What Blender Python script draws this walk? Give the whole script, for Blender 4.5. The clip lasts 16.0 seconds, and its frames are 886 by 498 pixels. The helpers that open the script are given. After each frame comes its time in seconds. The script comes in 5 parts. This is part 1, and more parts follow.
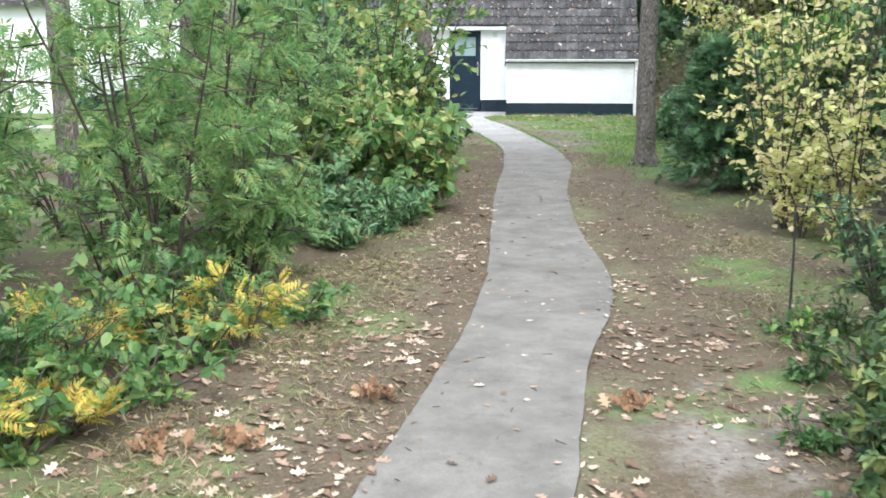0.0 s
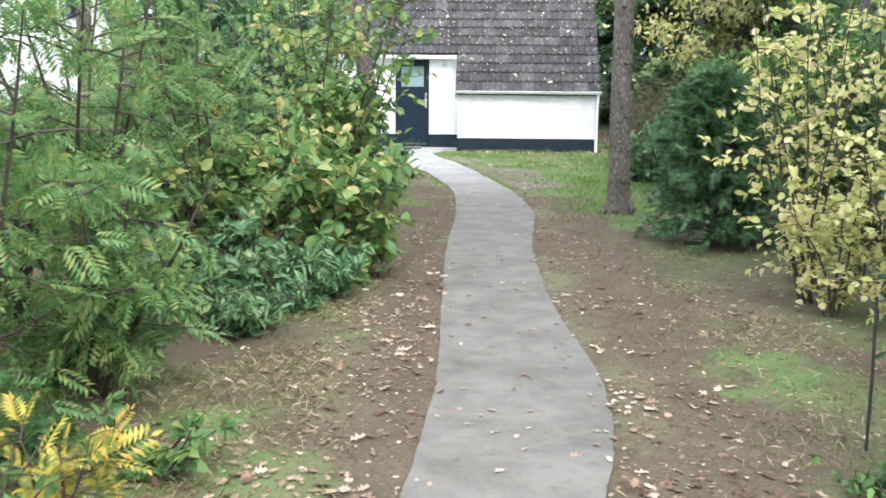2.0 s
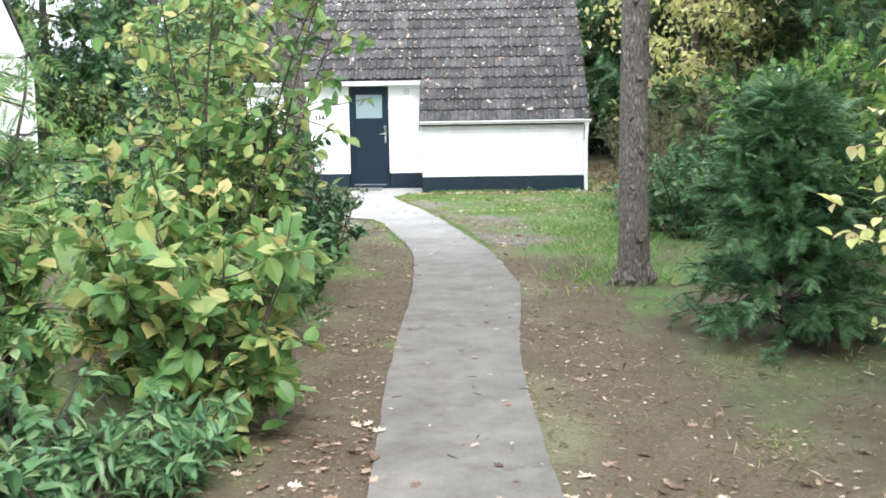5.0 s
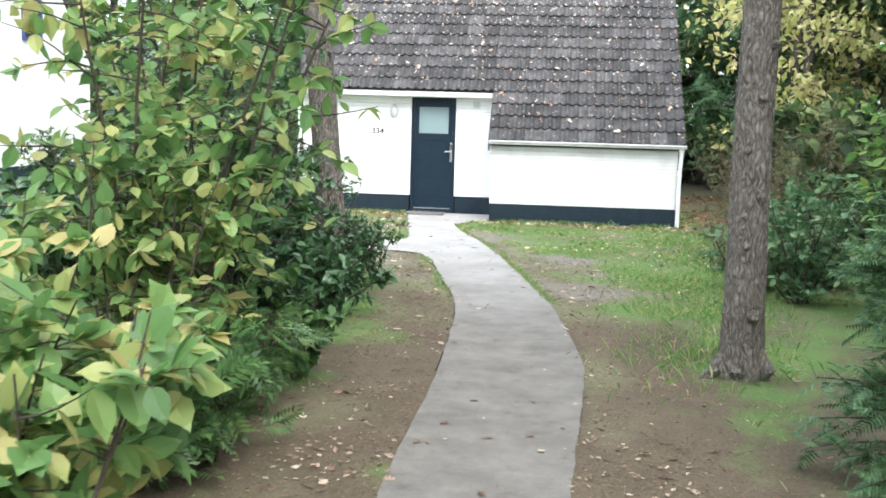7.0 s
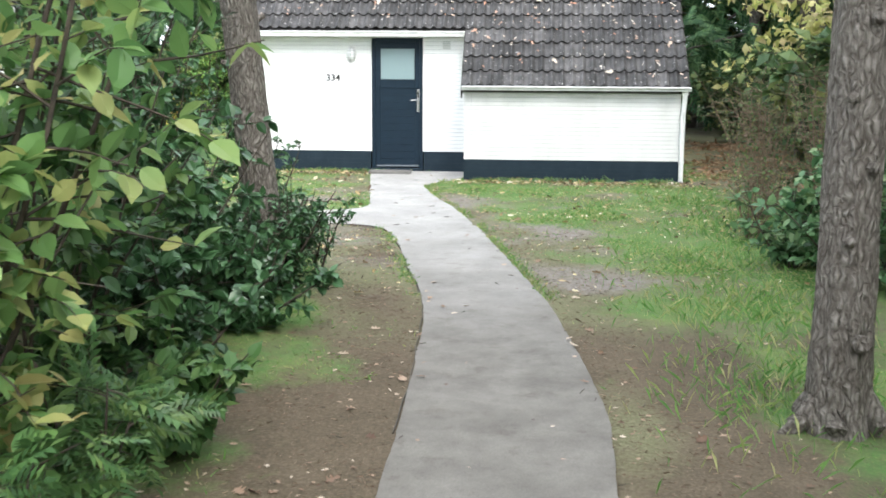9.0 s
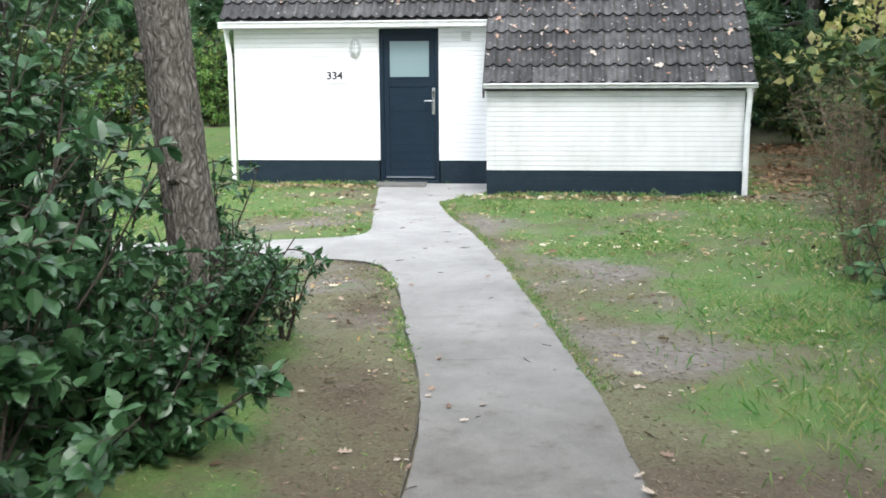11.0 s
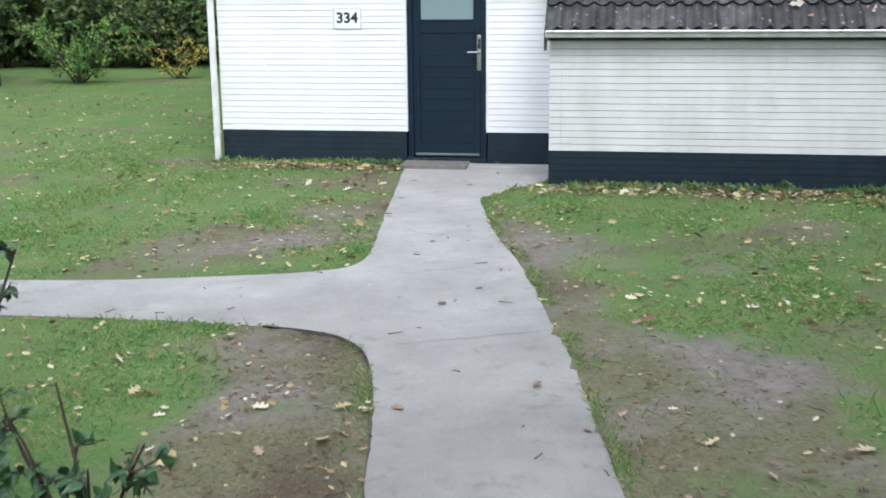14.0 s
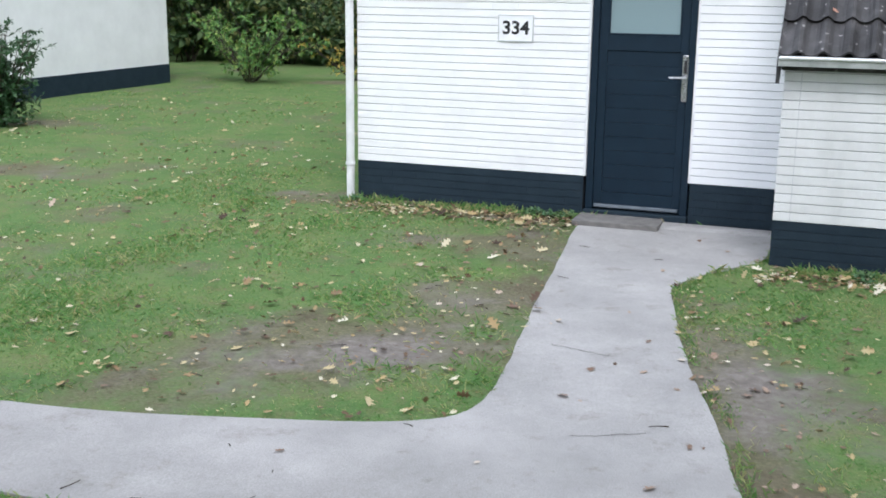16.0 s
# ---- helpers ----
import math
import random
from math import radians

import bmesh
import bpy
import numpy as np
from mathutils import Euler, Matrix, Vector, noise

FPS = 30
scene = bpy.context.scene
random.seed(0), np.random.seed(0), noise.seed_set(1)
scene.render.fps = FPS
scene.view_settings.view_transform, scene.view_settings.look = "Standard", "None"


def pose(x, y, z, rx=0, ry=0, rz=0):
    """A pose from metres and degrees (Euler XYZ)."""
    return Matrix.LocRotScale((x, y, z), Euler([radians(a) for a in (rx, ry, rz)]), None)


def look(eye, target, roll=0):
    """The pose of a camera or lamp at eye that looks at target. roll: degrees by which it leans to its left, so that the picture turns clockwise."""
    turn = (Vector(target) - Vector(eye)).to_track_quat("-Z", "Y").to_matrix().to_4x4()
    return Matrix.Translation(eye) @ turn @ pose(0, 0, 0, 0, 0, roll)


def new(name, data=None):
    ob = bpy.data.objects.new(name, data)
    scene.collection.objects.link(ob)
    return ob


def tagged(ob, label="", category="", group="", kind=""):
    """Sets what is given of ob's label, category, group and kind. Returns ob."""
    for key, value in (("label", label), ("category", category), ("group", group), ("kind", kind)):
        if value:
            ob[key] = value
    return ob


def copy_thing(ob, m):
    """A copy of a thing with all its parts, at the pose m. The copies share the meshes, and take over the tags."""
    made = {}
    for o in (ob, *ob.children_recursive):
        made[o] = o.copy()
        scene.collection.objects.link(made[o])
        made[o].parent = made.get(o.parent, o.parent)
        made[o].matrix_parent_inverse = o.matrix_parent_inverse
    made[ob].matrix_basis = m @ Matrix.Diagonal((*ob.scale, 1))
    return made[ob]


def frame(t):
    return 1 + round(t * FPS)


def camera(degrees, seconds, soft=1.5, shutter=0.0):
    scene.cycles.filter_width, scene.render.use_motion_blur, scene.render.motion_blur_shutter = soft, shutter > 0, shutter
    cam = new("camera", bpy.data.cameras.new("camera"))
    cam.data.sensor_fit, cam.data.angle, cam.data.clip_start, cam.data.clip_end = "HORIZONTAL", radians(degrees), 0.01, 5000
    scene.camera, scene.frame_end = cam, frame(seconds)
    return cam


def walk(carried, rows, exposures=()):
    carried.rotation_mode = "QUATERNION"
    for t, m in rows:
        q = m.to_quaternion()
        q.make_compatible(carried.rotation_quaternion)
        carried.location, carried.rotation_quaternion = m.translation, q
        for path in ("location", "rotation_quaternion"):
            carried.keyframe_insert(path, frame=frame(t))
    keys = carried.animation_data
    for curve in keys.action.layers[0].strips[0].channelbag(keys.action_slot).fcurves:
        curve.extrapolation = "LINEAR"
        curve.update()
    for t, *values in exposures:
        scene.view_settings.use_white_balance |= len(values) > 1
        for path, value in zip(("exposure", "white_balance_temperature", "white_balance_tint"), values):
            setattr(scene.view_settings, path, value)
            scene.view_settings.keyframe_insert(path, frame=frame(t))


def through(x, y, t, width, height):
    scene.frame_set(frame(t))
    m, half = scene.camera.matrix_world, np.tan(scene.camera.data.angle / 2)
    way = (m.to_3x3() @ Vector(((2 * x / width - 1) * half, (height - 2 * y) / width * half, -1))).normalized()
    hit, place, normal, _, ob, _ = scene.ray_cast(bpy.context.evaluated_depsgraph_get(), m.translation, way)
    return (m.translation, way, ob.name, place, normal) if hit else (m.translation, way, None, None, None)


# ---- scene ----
cam = camera(44.0, 16.0, soft=1.7, shutter=0.3)
PATH = [
    (0, (2.452, -29.405, 1.878), (2.277, -27.448, 1.502), 0.0),
    (0.5, (2.403, -28.801, 1.881), (2.199, -26.847, 1.504), -1.2),
    (1, (2.365, -28.207, 1.85), (2.261, -26.239, 1.51), 0.2),
    (1.5, (2.318, -27.591, 1.836), (2.277, -25.621, 1.49), -0.8),
    (2, (2.328, -26.974, 1.821), (2.245, -25.002, 1.501), 0.5),
    (2.5, (2.282, -26.341, 1.793), (2.257, -24.363, 1.5), 0.9),
    (3, (2.279, -25.684, 1.782), (2.231, -23.701, 1.532), 1.0),
    (3.5, (2.259, -25.016, 1.771), (2.157, -23.035, 1.512), 0.4),
    (4, (2.272, -24.338, 1.77), (2.253, -22.354, 1.514), -0.6),
    (6.5, (2.656, -20.934, 1.752), (2.495, -18.961, 1.465), 0.4),
    (7, (2.659, -20.257, 1.763), (2.463, -18.281, 1.523), 1.6),
    (7.5, (2.586, -19.567, 1.769), (2.48, -17.593, 1.469), 0.9),
    (8, (2.563, -18.927, 1.765), (2.384, -16.956, 1.472), -0.1),
    (8.5, (2.531, -18.303, 1.761), (2.35, -16.333, 1.465), 1.0),
    (9, (2.491, -17.68, 1.748), (2.343, -15.714, 1.409), 0.3),
    (11.5, (2.416, -14.505, 1.706), (2.177, -12.549, 1.362), -0.6),
    (12, (2.394, -13.852, 1.722), (2.106, -11.903, 1.379), -0.2),
    (12.5, (2.353, -13.175, 1.738), (2.118, -11.226, 1.356), 0.4),
    (13, (2.347, -12.544, 1.734), (1.99, -10.616, 1.344), -0.5),
    (13.5, (2.314, -11.897, 1.736), (2.026, -9.965, 1.307), 0.7),
    (14, (2.277, -11.266, 1.734), (1.95, -9.347, 1.275), -0.5),
    (14.5, (2.241, -10.61, 1.752), (1.85, -8.69, 1.352), -2.4),
    (15, (2.172, -9.951, 1.772), (1.74, -8.038, 1.381), -1.2),
    (15.5, (2.094, -9.308, 1.788), (1.504, -7.445, 1.362), -0.3),
    (16, (1.989, -8.694, 1.796), (1.313, -6.871, 1.328), 0.7),
]
EXPOSURES = [(0.0, 1.66, 6000, 8), (2.0, 1.69, 6050, 9), (3.5, 1.83, 6100, 9), (7.0, 1.74, 6150, 9), (9.0, 1.63, 6200, 8), (12.0, 1.26, 6000, 9), (13.2, 1.07, 5950, 9), (14.5, 0.9, 5850, 11), (16.0, 0.86, 5800, 12)]
walk(cam, [(t, look(eye, target, roll)) for t, eye, target, roll in PATH], EXPOSURES)

# ---- sky and sun: overcast autumn day ----
SUN_UP, SUN_ROUND = radians(46), radians(155)
world = bpy.data.worlds.new("overcast_sky")
scene.world = world
world.use_nodes = True
wn, wl = world.node_tree.nodes, world.node_tree.links
sky = wn.new("ShaderNodeTexSky")
sky.sky_type, sky.sun_disc, sky.sun_elevation, sky.sun_rotation = "NISHITA", False, SUN_UP, SUN_ROUND
sky.air_density, sky.dust_density, sky.ozone_density = 1.0, 6.0, 0.5
veil = wn.new("ShaderNodeMixRGB")
veil.inputs[0].default_value = 0.8
veil.inputs[2].default_value = (11.0, 11.4, 12.0, 1)
wl.new(sky.outputs[0], veil.inputs[1])
wl.new(veil.outputs[0], wn["Background"].inputs[0])
wn["Background"].inputs[1].default_value = 0.12
sun = new("sun", bpy.data.lights.new("sun", "SUN"))
sun.data.energy, sun.data.angle, sun.data.color = 1.4, radians(25), (1.0, 0.96, 0.9)
sun.matrix_world = look((0, 0, 30), (0 - 30 * math.sin(SUN_ROUND) / math.tan(SUN_UP), -30 * math.cos(SUN_ROUND) / math.tan(SUN_UP), 0))

# ---- materials ----
def mat(name, cols, scale=6.0, rough=0.85, bump=0.2, bscale=60.0, metal=0.0, vary=0.0, island=0.0, coat=0.0, spec=0.4, spots=None, stretch=(1, 1, 1), local=False):
    """Two-scale procedural surface. cols: two to four colours from dark to light."""
    m = bpy.data.materials.new(name)
    m.use_nodes = True
    n, l = m.node_tree.nodes, m.node_tree.links
    b = n["Principled BSDF"]
    b.inputs["Metallic"].default_value = metal
    b.inputs["Specular IOR Level"].default_value = spec
    b.inputs["Coat Weight"].default_value = coat
    if local:
        src = n.new("ShaderNodeTexCoord").outputs["Object"]
    else:
        src = n.new("ShaderNodeNewGeometry").outputs["Position"]
    mp = n.new("ShaderNodeMapping")
    mp.inputs["Scale"].default_value = stretch
    l.new(src, mp.inputs[0])
    a = n.new("ShaderNodeTexNoise")
    a.inputs["Scale"].default_value, a.inputs["Detail"].default_value, a.inputs["Roughness"].default_value = scale, 8, 0.65
    l.new(mp.outputs[0], a.inputs["Vector"])
    ramp = n.new("ShaderNodeValToRGB")
    el = ramp.color_ramp.elements
    el[0].position, el[1].position = 0.3, 0.7
    el[0].color, el[1].color = (*cols[0], 1), (*cols[-1], 1)
    for i, c in enumerate(cols[1:-1]):
        e = el.new(0.3 + 0.4 * (i + 1) / (len(cols) - 1))
        e.color = (*c, 1)
    fac = a.outputs["Fac"]
    if vary or island:
        rnd = n.new("ShaderNodeObjectInfo").outputs["Random"] if vary else n.new("ShaderNodeNewGeometry").outputs["Random Per Island"]
        ma = n.new("ShaderNodeMath")
        ma.operation = "MULTIPLY_ADD"
        l.new(rnd, ma.inputs[0])
        ma.inputs[1].default_value = vary or island
        l.new(fac, ma.inputs[2])
        mb = n.new("ShaderNodeMath")
        mb.operation = "SUBTRACT"
        l.new(ma.outputs[0], mb.inputs[0])
        mb.inputs[1].default_value = 0.5 * (vary or island)
        fac = mb.outputs[0]
    l.new(fac, ramp.inputs[0])
    colour = ramp.outputs[0]
    if spots:
        scol, sscale, cut = spots
        sp = n.new("ShaderNodeTexNoise")
        sp.inputs["Scale"].default_value, sp.inputs["Detail"].default_value = sscale, 3
        l.new(src, sp.inputs["Vector"])
        sr = n.new("ShaderNodeValToRGB")
        sr.color_ramp.elements[0].position, sr.color_ramp.elements[1].position = cut, cut + 0.05
        l.new(sp.outputs["Fac"], sr.inputs[0])
        mx = n.new("ShaderNodeMixRGB")
        l.new(sr.outputs[0], mx.inputs[0])
        l.new(colour, mx.inputs[1])
        mx.inputs[2].default_value = (*scol, 1)
        colour = mx.outputs[0]
    l.new(colour, b.inputs["Base Color"])
    f = n.new("ShaderNodeTexNoise")
    f.inputs["Scale"].default_value, f.inputs["Detail"].default_value = bscale, 4
    l.new(mp.outputs[0], f.inputs["Vector"])
    rr = n.new("ShaderNodeMapRange")
    rr.inputs["To Min"].default_value, rr.inputs["To Max"].default_value = max(rough - 0.12, 0.02), min(rough + 0.1, 1)
    l.new(f.outputs["Fac"], rr.inputs["Value"])
    l.new(rr.outputs[0], b.inputs["Roughness"])
    if bump:
        bp = n.new("ShaderNodeBump")
        bp.inputs["Strength"].default_value, bp.inputs["Distance"].default_value = bump, 0.01
        l.new(f.outputs["Fac"], bp.inputs["Height"])
        l.new(bp.outputs[0], b.inputs["Normal"])
    return m


def leaf_mat(name, cols, rough=0.5, through=0.35):
    """Leaves: every leaf its own tone, light shines through."""
    m = bpy.data.materials.new(name)
    m.use_nodes = True
    n, l = m.node_tree.nodes, m.node_tree.links
    b = n["Principled BSDF"]
    b.inputs["Roughness"].default_value = rough
    b.inputs["Specular IOR Level"].default_value = 0.35
    geo = n.new("ShaderNodeNewGeometry")
    ramp = n.new("ShaderNodeValToRGB")
    el = ramp.color_ramp.elements
    el[0].color, el[1].color = (*cols[0], 1), (*cols[-1], 1)
    for i, c in enumerate(cols[1:-1]):
        el.new((i + 1) / (len(cols) - 1)).color = (*c, 1)
    no = n.new("ShaderNodeTexNoise")
    no.inputs["Scale"].default_value, no.inputs["Detail"].default_value = 2.5, 3
    l.new(geo.outputs["Position"], no.inputs["Vector"])
    ma = n.new("ShaderNodeMath")
    ma.operation = "MULTIPLY_ADD"
    l.new(no.outputs["Fac"], ma.inputs[0])
    ma.inputs[1].default_value = 0.9
    su = n.new("ShaderNodeMath")
    su.operation = "SUBTRACT"
    l.new(geo.outputs["Random Per Island"], su.inputs[0])
    su.inputs[1].default_value = 0.45
    l.new(su.outputs[0], ma.inputs[2])
    l.new(ma.outputs[0], ramp.inputs[0])
    l.new(ramp.outputs[0], b.inputs["Base Color"])
    tr = n.new("ShaderNodeBsdfTranslucent")
    l.new(ramp.outputs[0], tr.inputs[0])
    mx = n.new("ShaderNodeMixShader")
    mx.inputs[0].default_value = through
    l.new(b.outputs[0], mx.inputs[1])
    l.new(tr.outputs[0], mx.inputs[2])
    l.new(mx.outputs[0], n["Material Output"].inputs["Surface"])
    return m


M_BRICK = mat("white_painted_brick", [(0.74, 0.74, 0.735), (0.79, 0.79, 0.785), (0.82, 0.82, 0.82)], 2, 0.6, 0.25, 90, vary=0.1)
M_BRICK_J = mat("white_painted_brickwork", [(0.74, 0.74, 0.735), (0.79, 0.79, 0.785), (0.82, 0.82, 0.82)], 2, 0.6, 0.25, 90, island=0.1)
# wing wall: stains, plus a greyer base that paints in the eaves' shade
M_BRICK_W = mat("stained_eave_shaded_white_brickwork", [(0.56, 0.565, 0.55), (0.64, 0.64, 0.625), (0.7, 0.7, 0.69), (0.73, 0.73, 0.72)], 2.2, 0.65, 0.3, 90, island=0.06, stretch=(1, 1, 0.3))
M_JOINT = mat("grey_joint", [(0.4, 0.41, 0.42), (0.5, 0.51, 0.52)], 20, 0.9, 0.3, 120)
M_PLINTH = mat("blue_grey_plinth_paint", [(0.011, 0.021, 0.031), (0.018, 0.031, 0.043)], 6, 0.7, 0.3, 70, spec=0.2)
# dark plinth joints; also paints shade onto the wing's eaves board
M_PLINTH_J_EAVES_SHADE = mat("dark_plinth_joint_and_eaves_shade", [(0.012, 0.018, 0.026), (0.022, 0.03, 0.04)], 6, 0.8, 0.3, 70)
M_DOOR = mat("blue_grey_door_paint", [(0.005, 0.014, 0.025), (0.008, 0.02, 0.034)], 5, 0.5, 0.06, 150, spec=0.22)
M_WHITE = mat("white_gutter_paint", [(0.6, 0.61, 0.6), (0.78, 0.78, 0.77)], 8, 0.45, 0.1, 60)
M_ZINC = mat("weathered_gutter_grey", [(0.33, 0.35, 0.33), (0.55, 0.56, 0.54)], 9, 0.5, 0.15, 50)
M_STEEL = mat("brushed_steel", [(0.5, 0.5, 0.5), (0.68, 0.68, 0.68)], 30, 0.28, 0.03, 300, metal=1.0)
M_BLACK = mat("black_plastic", [(0.01, 0.01, 0.012), (0.03, 0.03, 0.03)], 20, 0.5, 0.1, 90)
M_SIGN = mat("white_sign_plate", [(0.74, 0.75, 0.76), (0.82, 0.82, 0.83)], 10, 0.35, 0.02, 90)
M_TILE = mat("dark_concrete_roof_tile", [(0.022, 0.0205, 0.02), (0.046, 0.0435, 0.043), (0.088, 0.083, 0.082)], 5, 0.7, 0.35, 80, vary=0.3, spots=((0.3, 0.29, 0.28), 20, 0.66))
M_TILE_J = mat("dark_concrete_roof_tiling", [(0.022, 0.0205, 0.02), (0.046, 0.0435, 0.043), (0.088, 0.083, 0.082)], 5, 0.7, 0.35, 80, island=0.3, spots=((0.32, 0.31, 0.3), 16, 0.62))


def bark_material():
    """Plates of bark parted by dark furrows."""
    m = bpy.data.materials.new("furrowed_grey_brown_bark")
    m.use_nodes = True
    n, l = m.node_tree.nodes, m.node_tree.links
    b = n["Principled BSDF"]
    b.inputs["Roughness"].default_value, b.inputs["Specular IOR Level"].default_value = 0.95, 0.2
    pos = n.new("ShaderNodeTexCoord").outputs["Object"]
    warp = n.new("ShaderNodeTexNoise")
    warp.inputs["Scale"].default_value, warp.inputs["Detail"].default_value = 7, 4
    l.new(pos, warp.inputs["Vector"])
    mixv = n.new("ShaderNodeMixRGB")
    mixv.blend_type, mixv.inputs[0].default_value = "LINEAR_LIGHT", 0.05
    l.new(pos, mixv.inputs[1])
    l.new(warp.outputs["Color"], mixv.inputs[2])
    mp = n.new("ShaderNodeMapping")
    mp.inputs["Scale"].default_value = (1, 1, 0.27)
    l.new(mixv.outputs[0], mp.inputs[0])
    vo = n.new("ShaderNodeTexVoronoi")
    vo.feature, vo.inputs["Scale"].default_value = "DISTANCE_TO_EDGE", 36
    l.new(mp.outputs[0], vo.inputs["Vector"])
    fine = n.new("ShaderNodeTexNoise")
    fine.inputs["Scale"].default_value, fine.inputs["Detail"].default_value = 60, 6
    l.new(mp.outputs[0], fine.inputs["Vector"])
    big = n.new("ShaderNodeTexNoise")
    big.inputs["Scale"].default_value, big.inputs["Detail"].default_value = 3, 5
    l.new(pos, big.inputs["Vector"])
    add = n.new("ShaderNodeMath")
    add.operation = "MULTIPLY_ADD"
    l.new(fine.outputs["Fac"], add.inputs[0])
    add.inputs[1].default_value = 0.85
    l.new(vo.outputs["Distance"], add.inputs[2])
    add2 = n.new("ShaderNodeMath")
    add2.operation = "MULTIPLY_ADD"
    l.new(big.outputs["Fac"], add2.inputs[0])
    add2.inputs[1].default_value = 0.3
    l.new(add.outputs[0], add2.inputs[2])
    r = n.new("ShaderNodeValToRGB")
    e = r.color_ramp.elements
    e[0].position, e[1].position = 0.42, 0.98
    e[0].color, e[1].color = (0.05, 0.042, 0.035, 1), (0.22, 0.2, 0.178, 1)
    e.new(0.66).color = (0.12, 0.106, 0.091, 1)
    l.new(add2.outputs[0], r.inputs[0])
    l.new(r.outputs[0], b.inputs["Base Color"])
    bp = n.new("ShaderNodeBump")
    bp.inputs["Strength"].default_value, bp.inputs["Distance"].default_value = 1.0, 0.03
    l.new(add.outputs[0], bp.inputs["Height"])
    l.new(bp.outputs[0], b.inputs["Normal"])
    return m


M_BARK = bark_material()
M_TWIG = mat("dark_twig_bark", [(0.025, 0.02, 0.016), (0.07, 0.055, 0.04)], 20, 0.9, 0.4, 60)
M_DRY = mat("dry_brown_twigs", [(0.1, 0.07, 0.045), (0.2, 0.15, 0.1)], 10, 0.95, 0.3, 60)
M_LITTER = leaf_mat("dry_fallen_leaves", [(0.08, 0.045, 0.028), (0.135, 0.082, 0.053), (0.2, 0.128, 0.087), (0.27, 0.185, 0.13), (0.36, 0.27, 0.2), (0.5, 0.42, 0.335)], 0.7, 0.1)
M_ROOFLEAF = leaf_mat("bleached_fallen_leaves", [(0.34, 0.17, 0.11), (0.42, 0.33, 0.26), (0.48, 0.44, 0.38)], 0.7, 0.1)
M_GRASS = leaf_mat("lawn_grass", [(0.085, 0.19, 0.048), (0.11, 0.24, 0.058), (0.15, 0.28, 0.07), (0.25, 0.31, 0.1), (0.38, 0.36, 0.17)], 0.6, 0.4)
M_NEEDLE = leaf_mat("brown_needles", [(0.05, 0.032, 0.022), (0.1, 0.065, 0.042), (0.16, 0.11, 0.075), (0.27, 0.2, 0.14)], 0.8, 0.05)
M_STRAW = leaf_mat("dry_grass", [(0.09, 0.095, 0.035), (0.16, 0.145, 0.07), (0.25, 0.21, 0.125), (0.36, 0.31, 0.2)], 0.7, 0.25)
M_BROWN = leaf_mat("withered_orange_brown_fronds", [(0.15, 0.085, 0.045), (0.27, 0.155, 0.085), (0.38, 0.26, 0.165)], 0.7, 0.25)
L_GREEN = leaf_mat("mid_green_leaves", [(0.078, 0.169, 0.046), (0.117, 0.247, 0.058), (0.169, 0.312, 0.078), (0.286, 0.364, 0.091)], 0.45, 0.45)
L_ROWAN = leaf_mat("soft_green_leaflets", [(0.08, 0.165, 0.055), (0.115, 0.225, 0.075), (0.16, 0.27, 0.09), (0.27, 0.31, 0.1)], 0.5, 0.5)
L_DARK = leaf_mat("dark_glossy_leaves", [(0.025, 0.062, 0.025), (0.044, 0.106, 0.040), (0.075, 0.150, 0.062)], 0.3, 0.2)
L_DEEP = leaf_mat("deep_green_leaves", [(0.035, 0.08, 0.028), (0.055, 0.125, 0.038), (0.08, 0.16, 0.05), (0.13, 0.2, 0.06)], 0.4, 0.35)
L_BLUE = leaf_mat("bluish_green_leaves", [(0.055, 0.125, 0.055), (0.092, 0.19, 0.08), (0.135, 0.245, 0.11), (0.21, 0.29, 0.13)], 0.4, 0.35)
L_TURN = leaf_mat("turning_yellow_green_leaves", [(0.085, 0.17, 0.055), (0.11, 0.215, 0.07), (0.135, 0.255, 0.08), (0.16, 0.285, 0.09), (0.185, 0.305, 0.1), (0.23, 0.335, 0.11), (0.3, 0.36, 0.125), (0.37, 0.39, 0.14), (0.46, 0.4, 0.17)], 0.42, 0.48)
L_YELLOW = leaf_mat("pale_yellow_autumn_leaves", [(0.4, 0.46, 0.15), (0.57, 0.57, 0.22), (0.7, 0.67, 0.33), (0.68, 0.58, 0.35)], 0.5, 0.5)
L_GOLD = leaf_mat("golden_leaflets", [(0.13, 0.21, 0.05), (0.27, 0.3, 0.06), (0.48, 0.42, 0.08), (0.6, 0.46, 0.1), (0.5, 0.29, 0.08)], 0.5, 0.5)
L_FIR = leaf_mat("dark_conifer_sprays", [(0.03, 0.078, 0.037), (0.055, 0.128, 0.052), (0.085, 0.17, 0.07), (0.16, 0.26, 0.11)], 0.5, 0.25)
L_WOOD = leaf_mat("far_wood_leaves", [(0.035, 0.065, 0.027), (0.06, 0.11, 0.042), (0.1, 0.16, 0.055), (0.22, 0.24, 0.08)], 0.6, 0.35)
M_GLASS = bpy.data.materials.new("frosted_glass")
M_GLASS.use_nodes = True
_b = M_GLASS.node_tree.nodes["Principled BSDF"]
_b.inputs["Base Color"].default_value, _b.inputs["Roughness"].default_value = (0.2, 0.275, 0.285, 1), 0.32
_b.inputs["Specular IOR Level"].default_value = 0.7

# ---- small builders ----
RNG = np.random.default_rng(7)


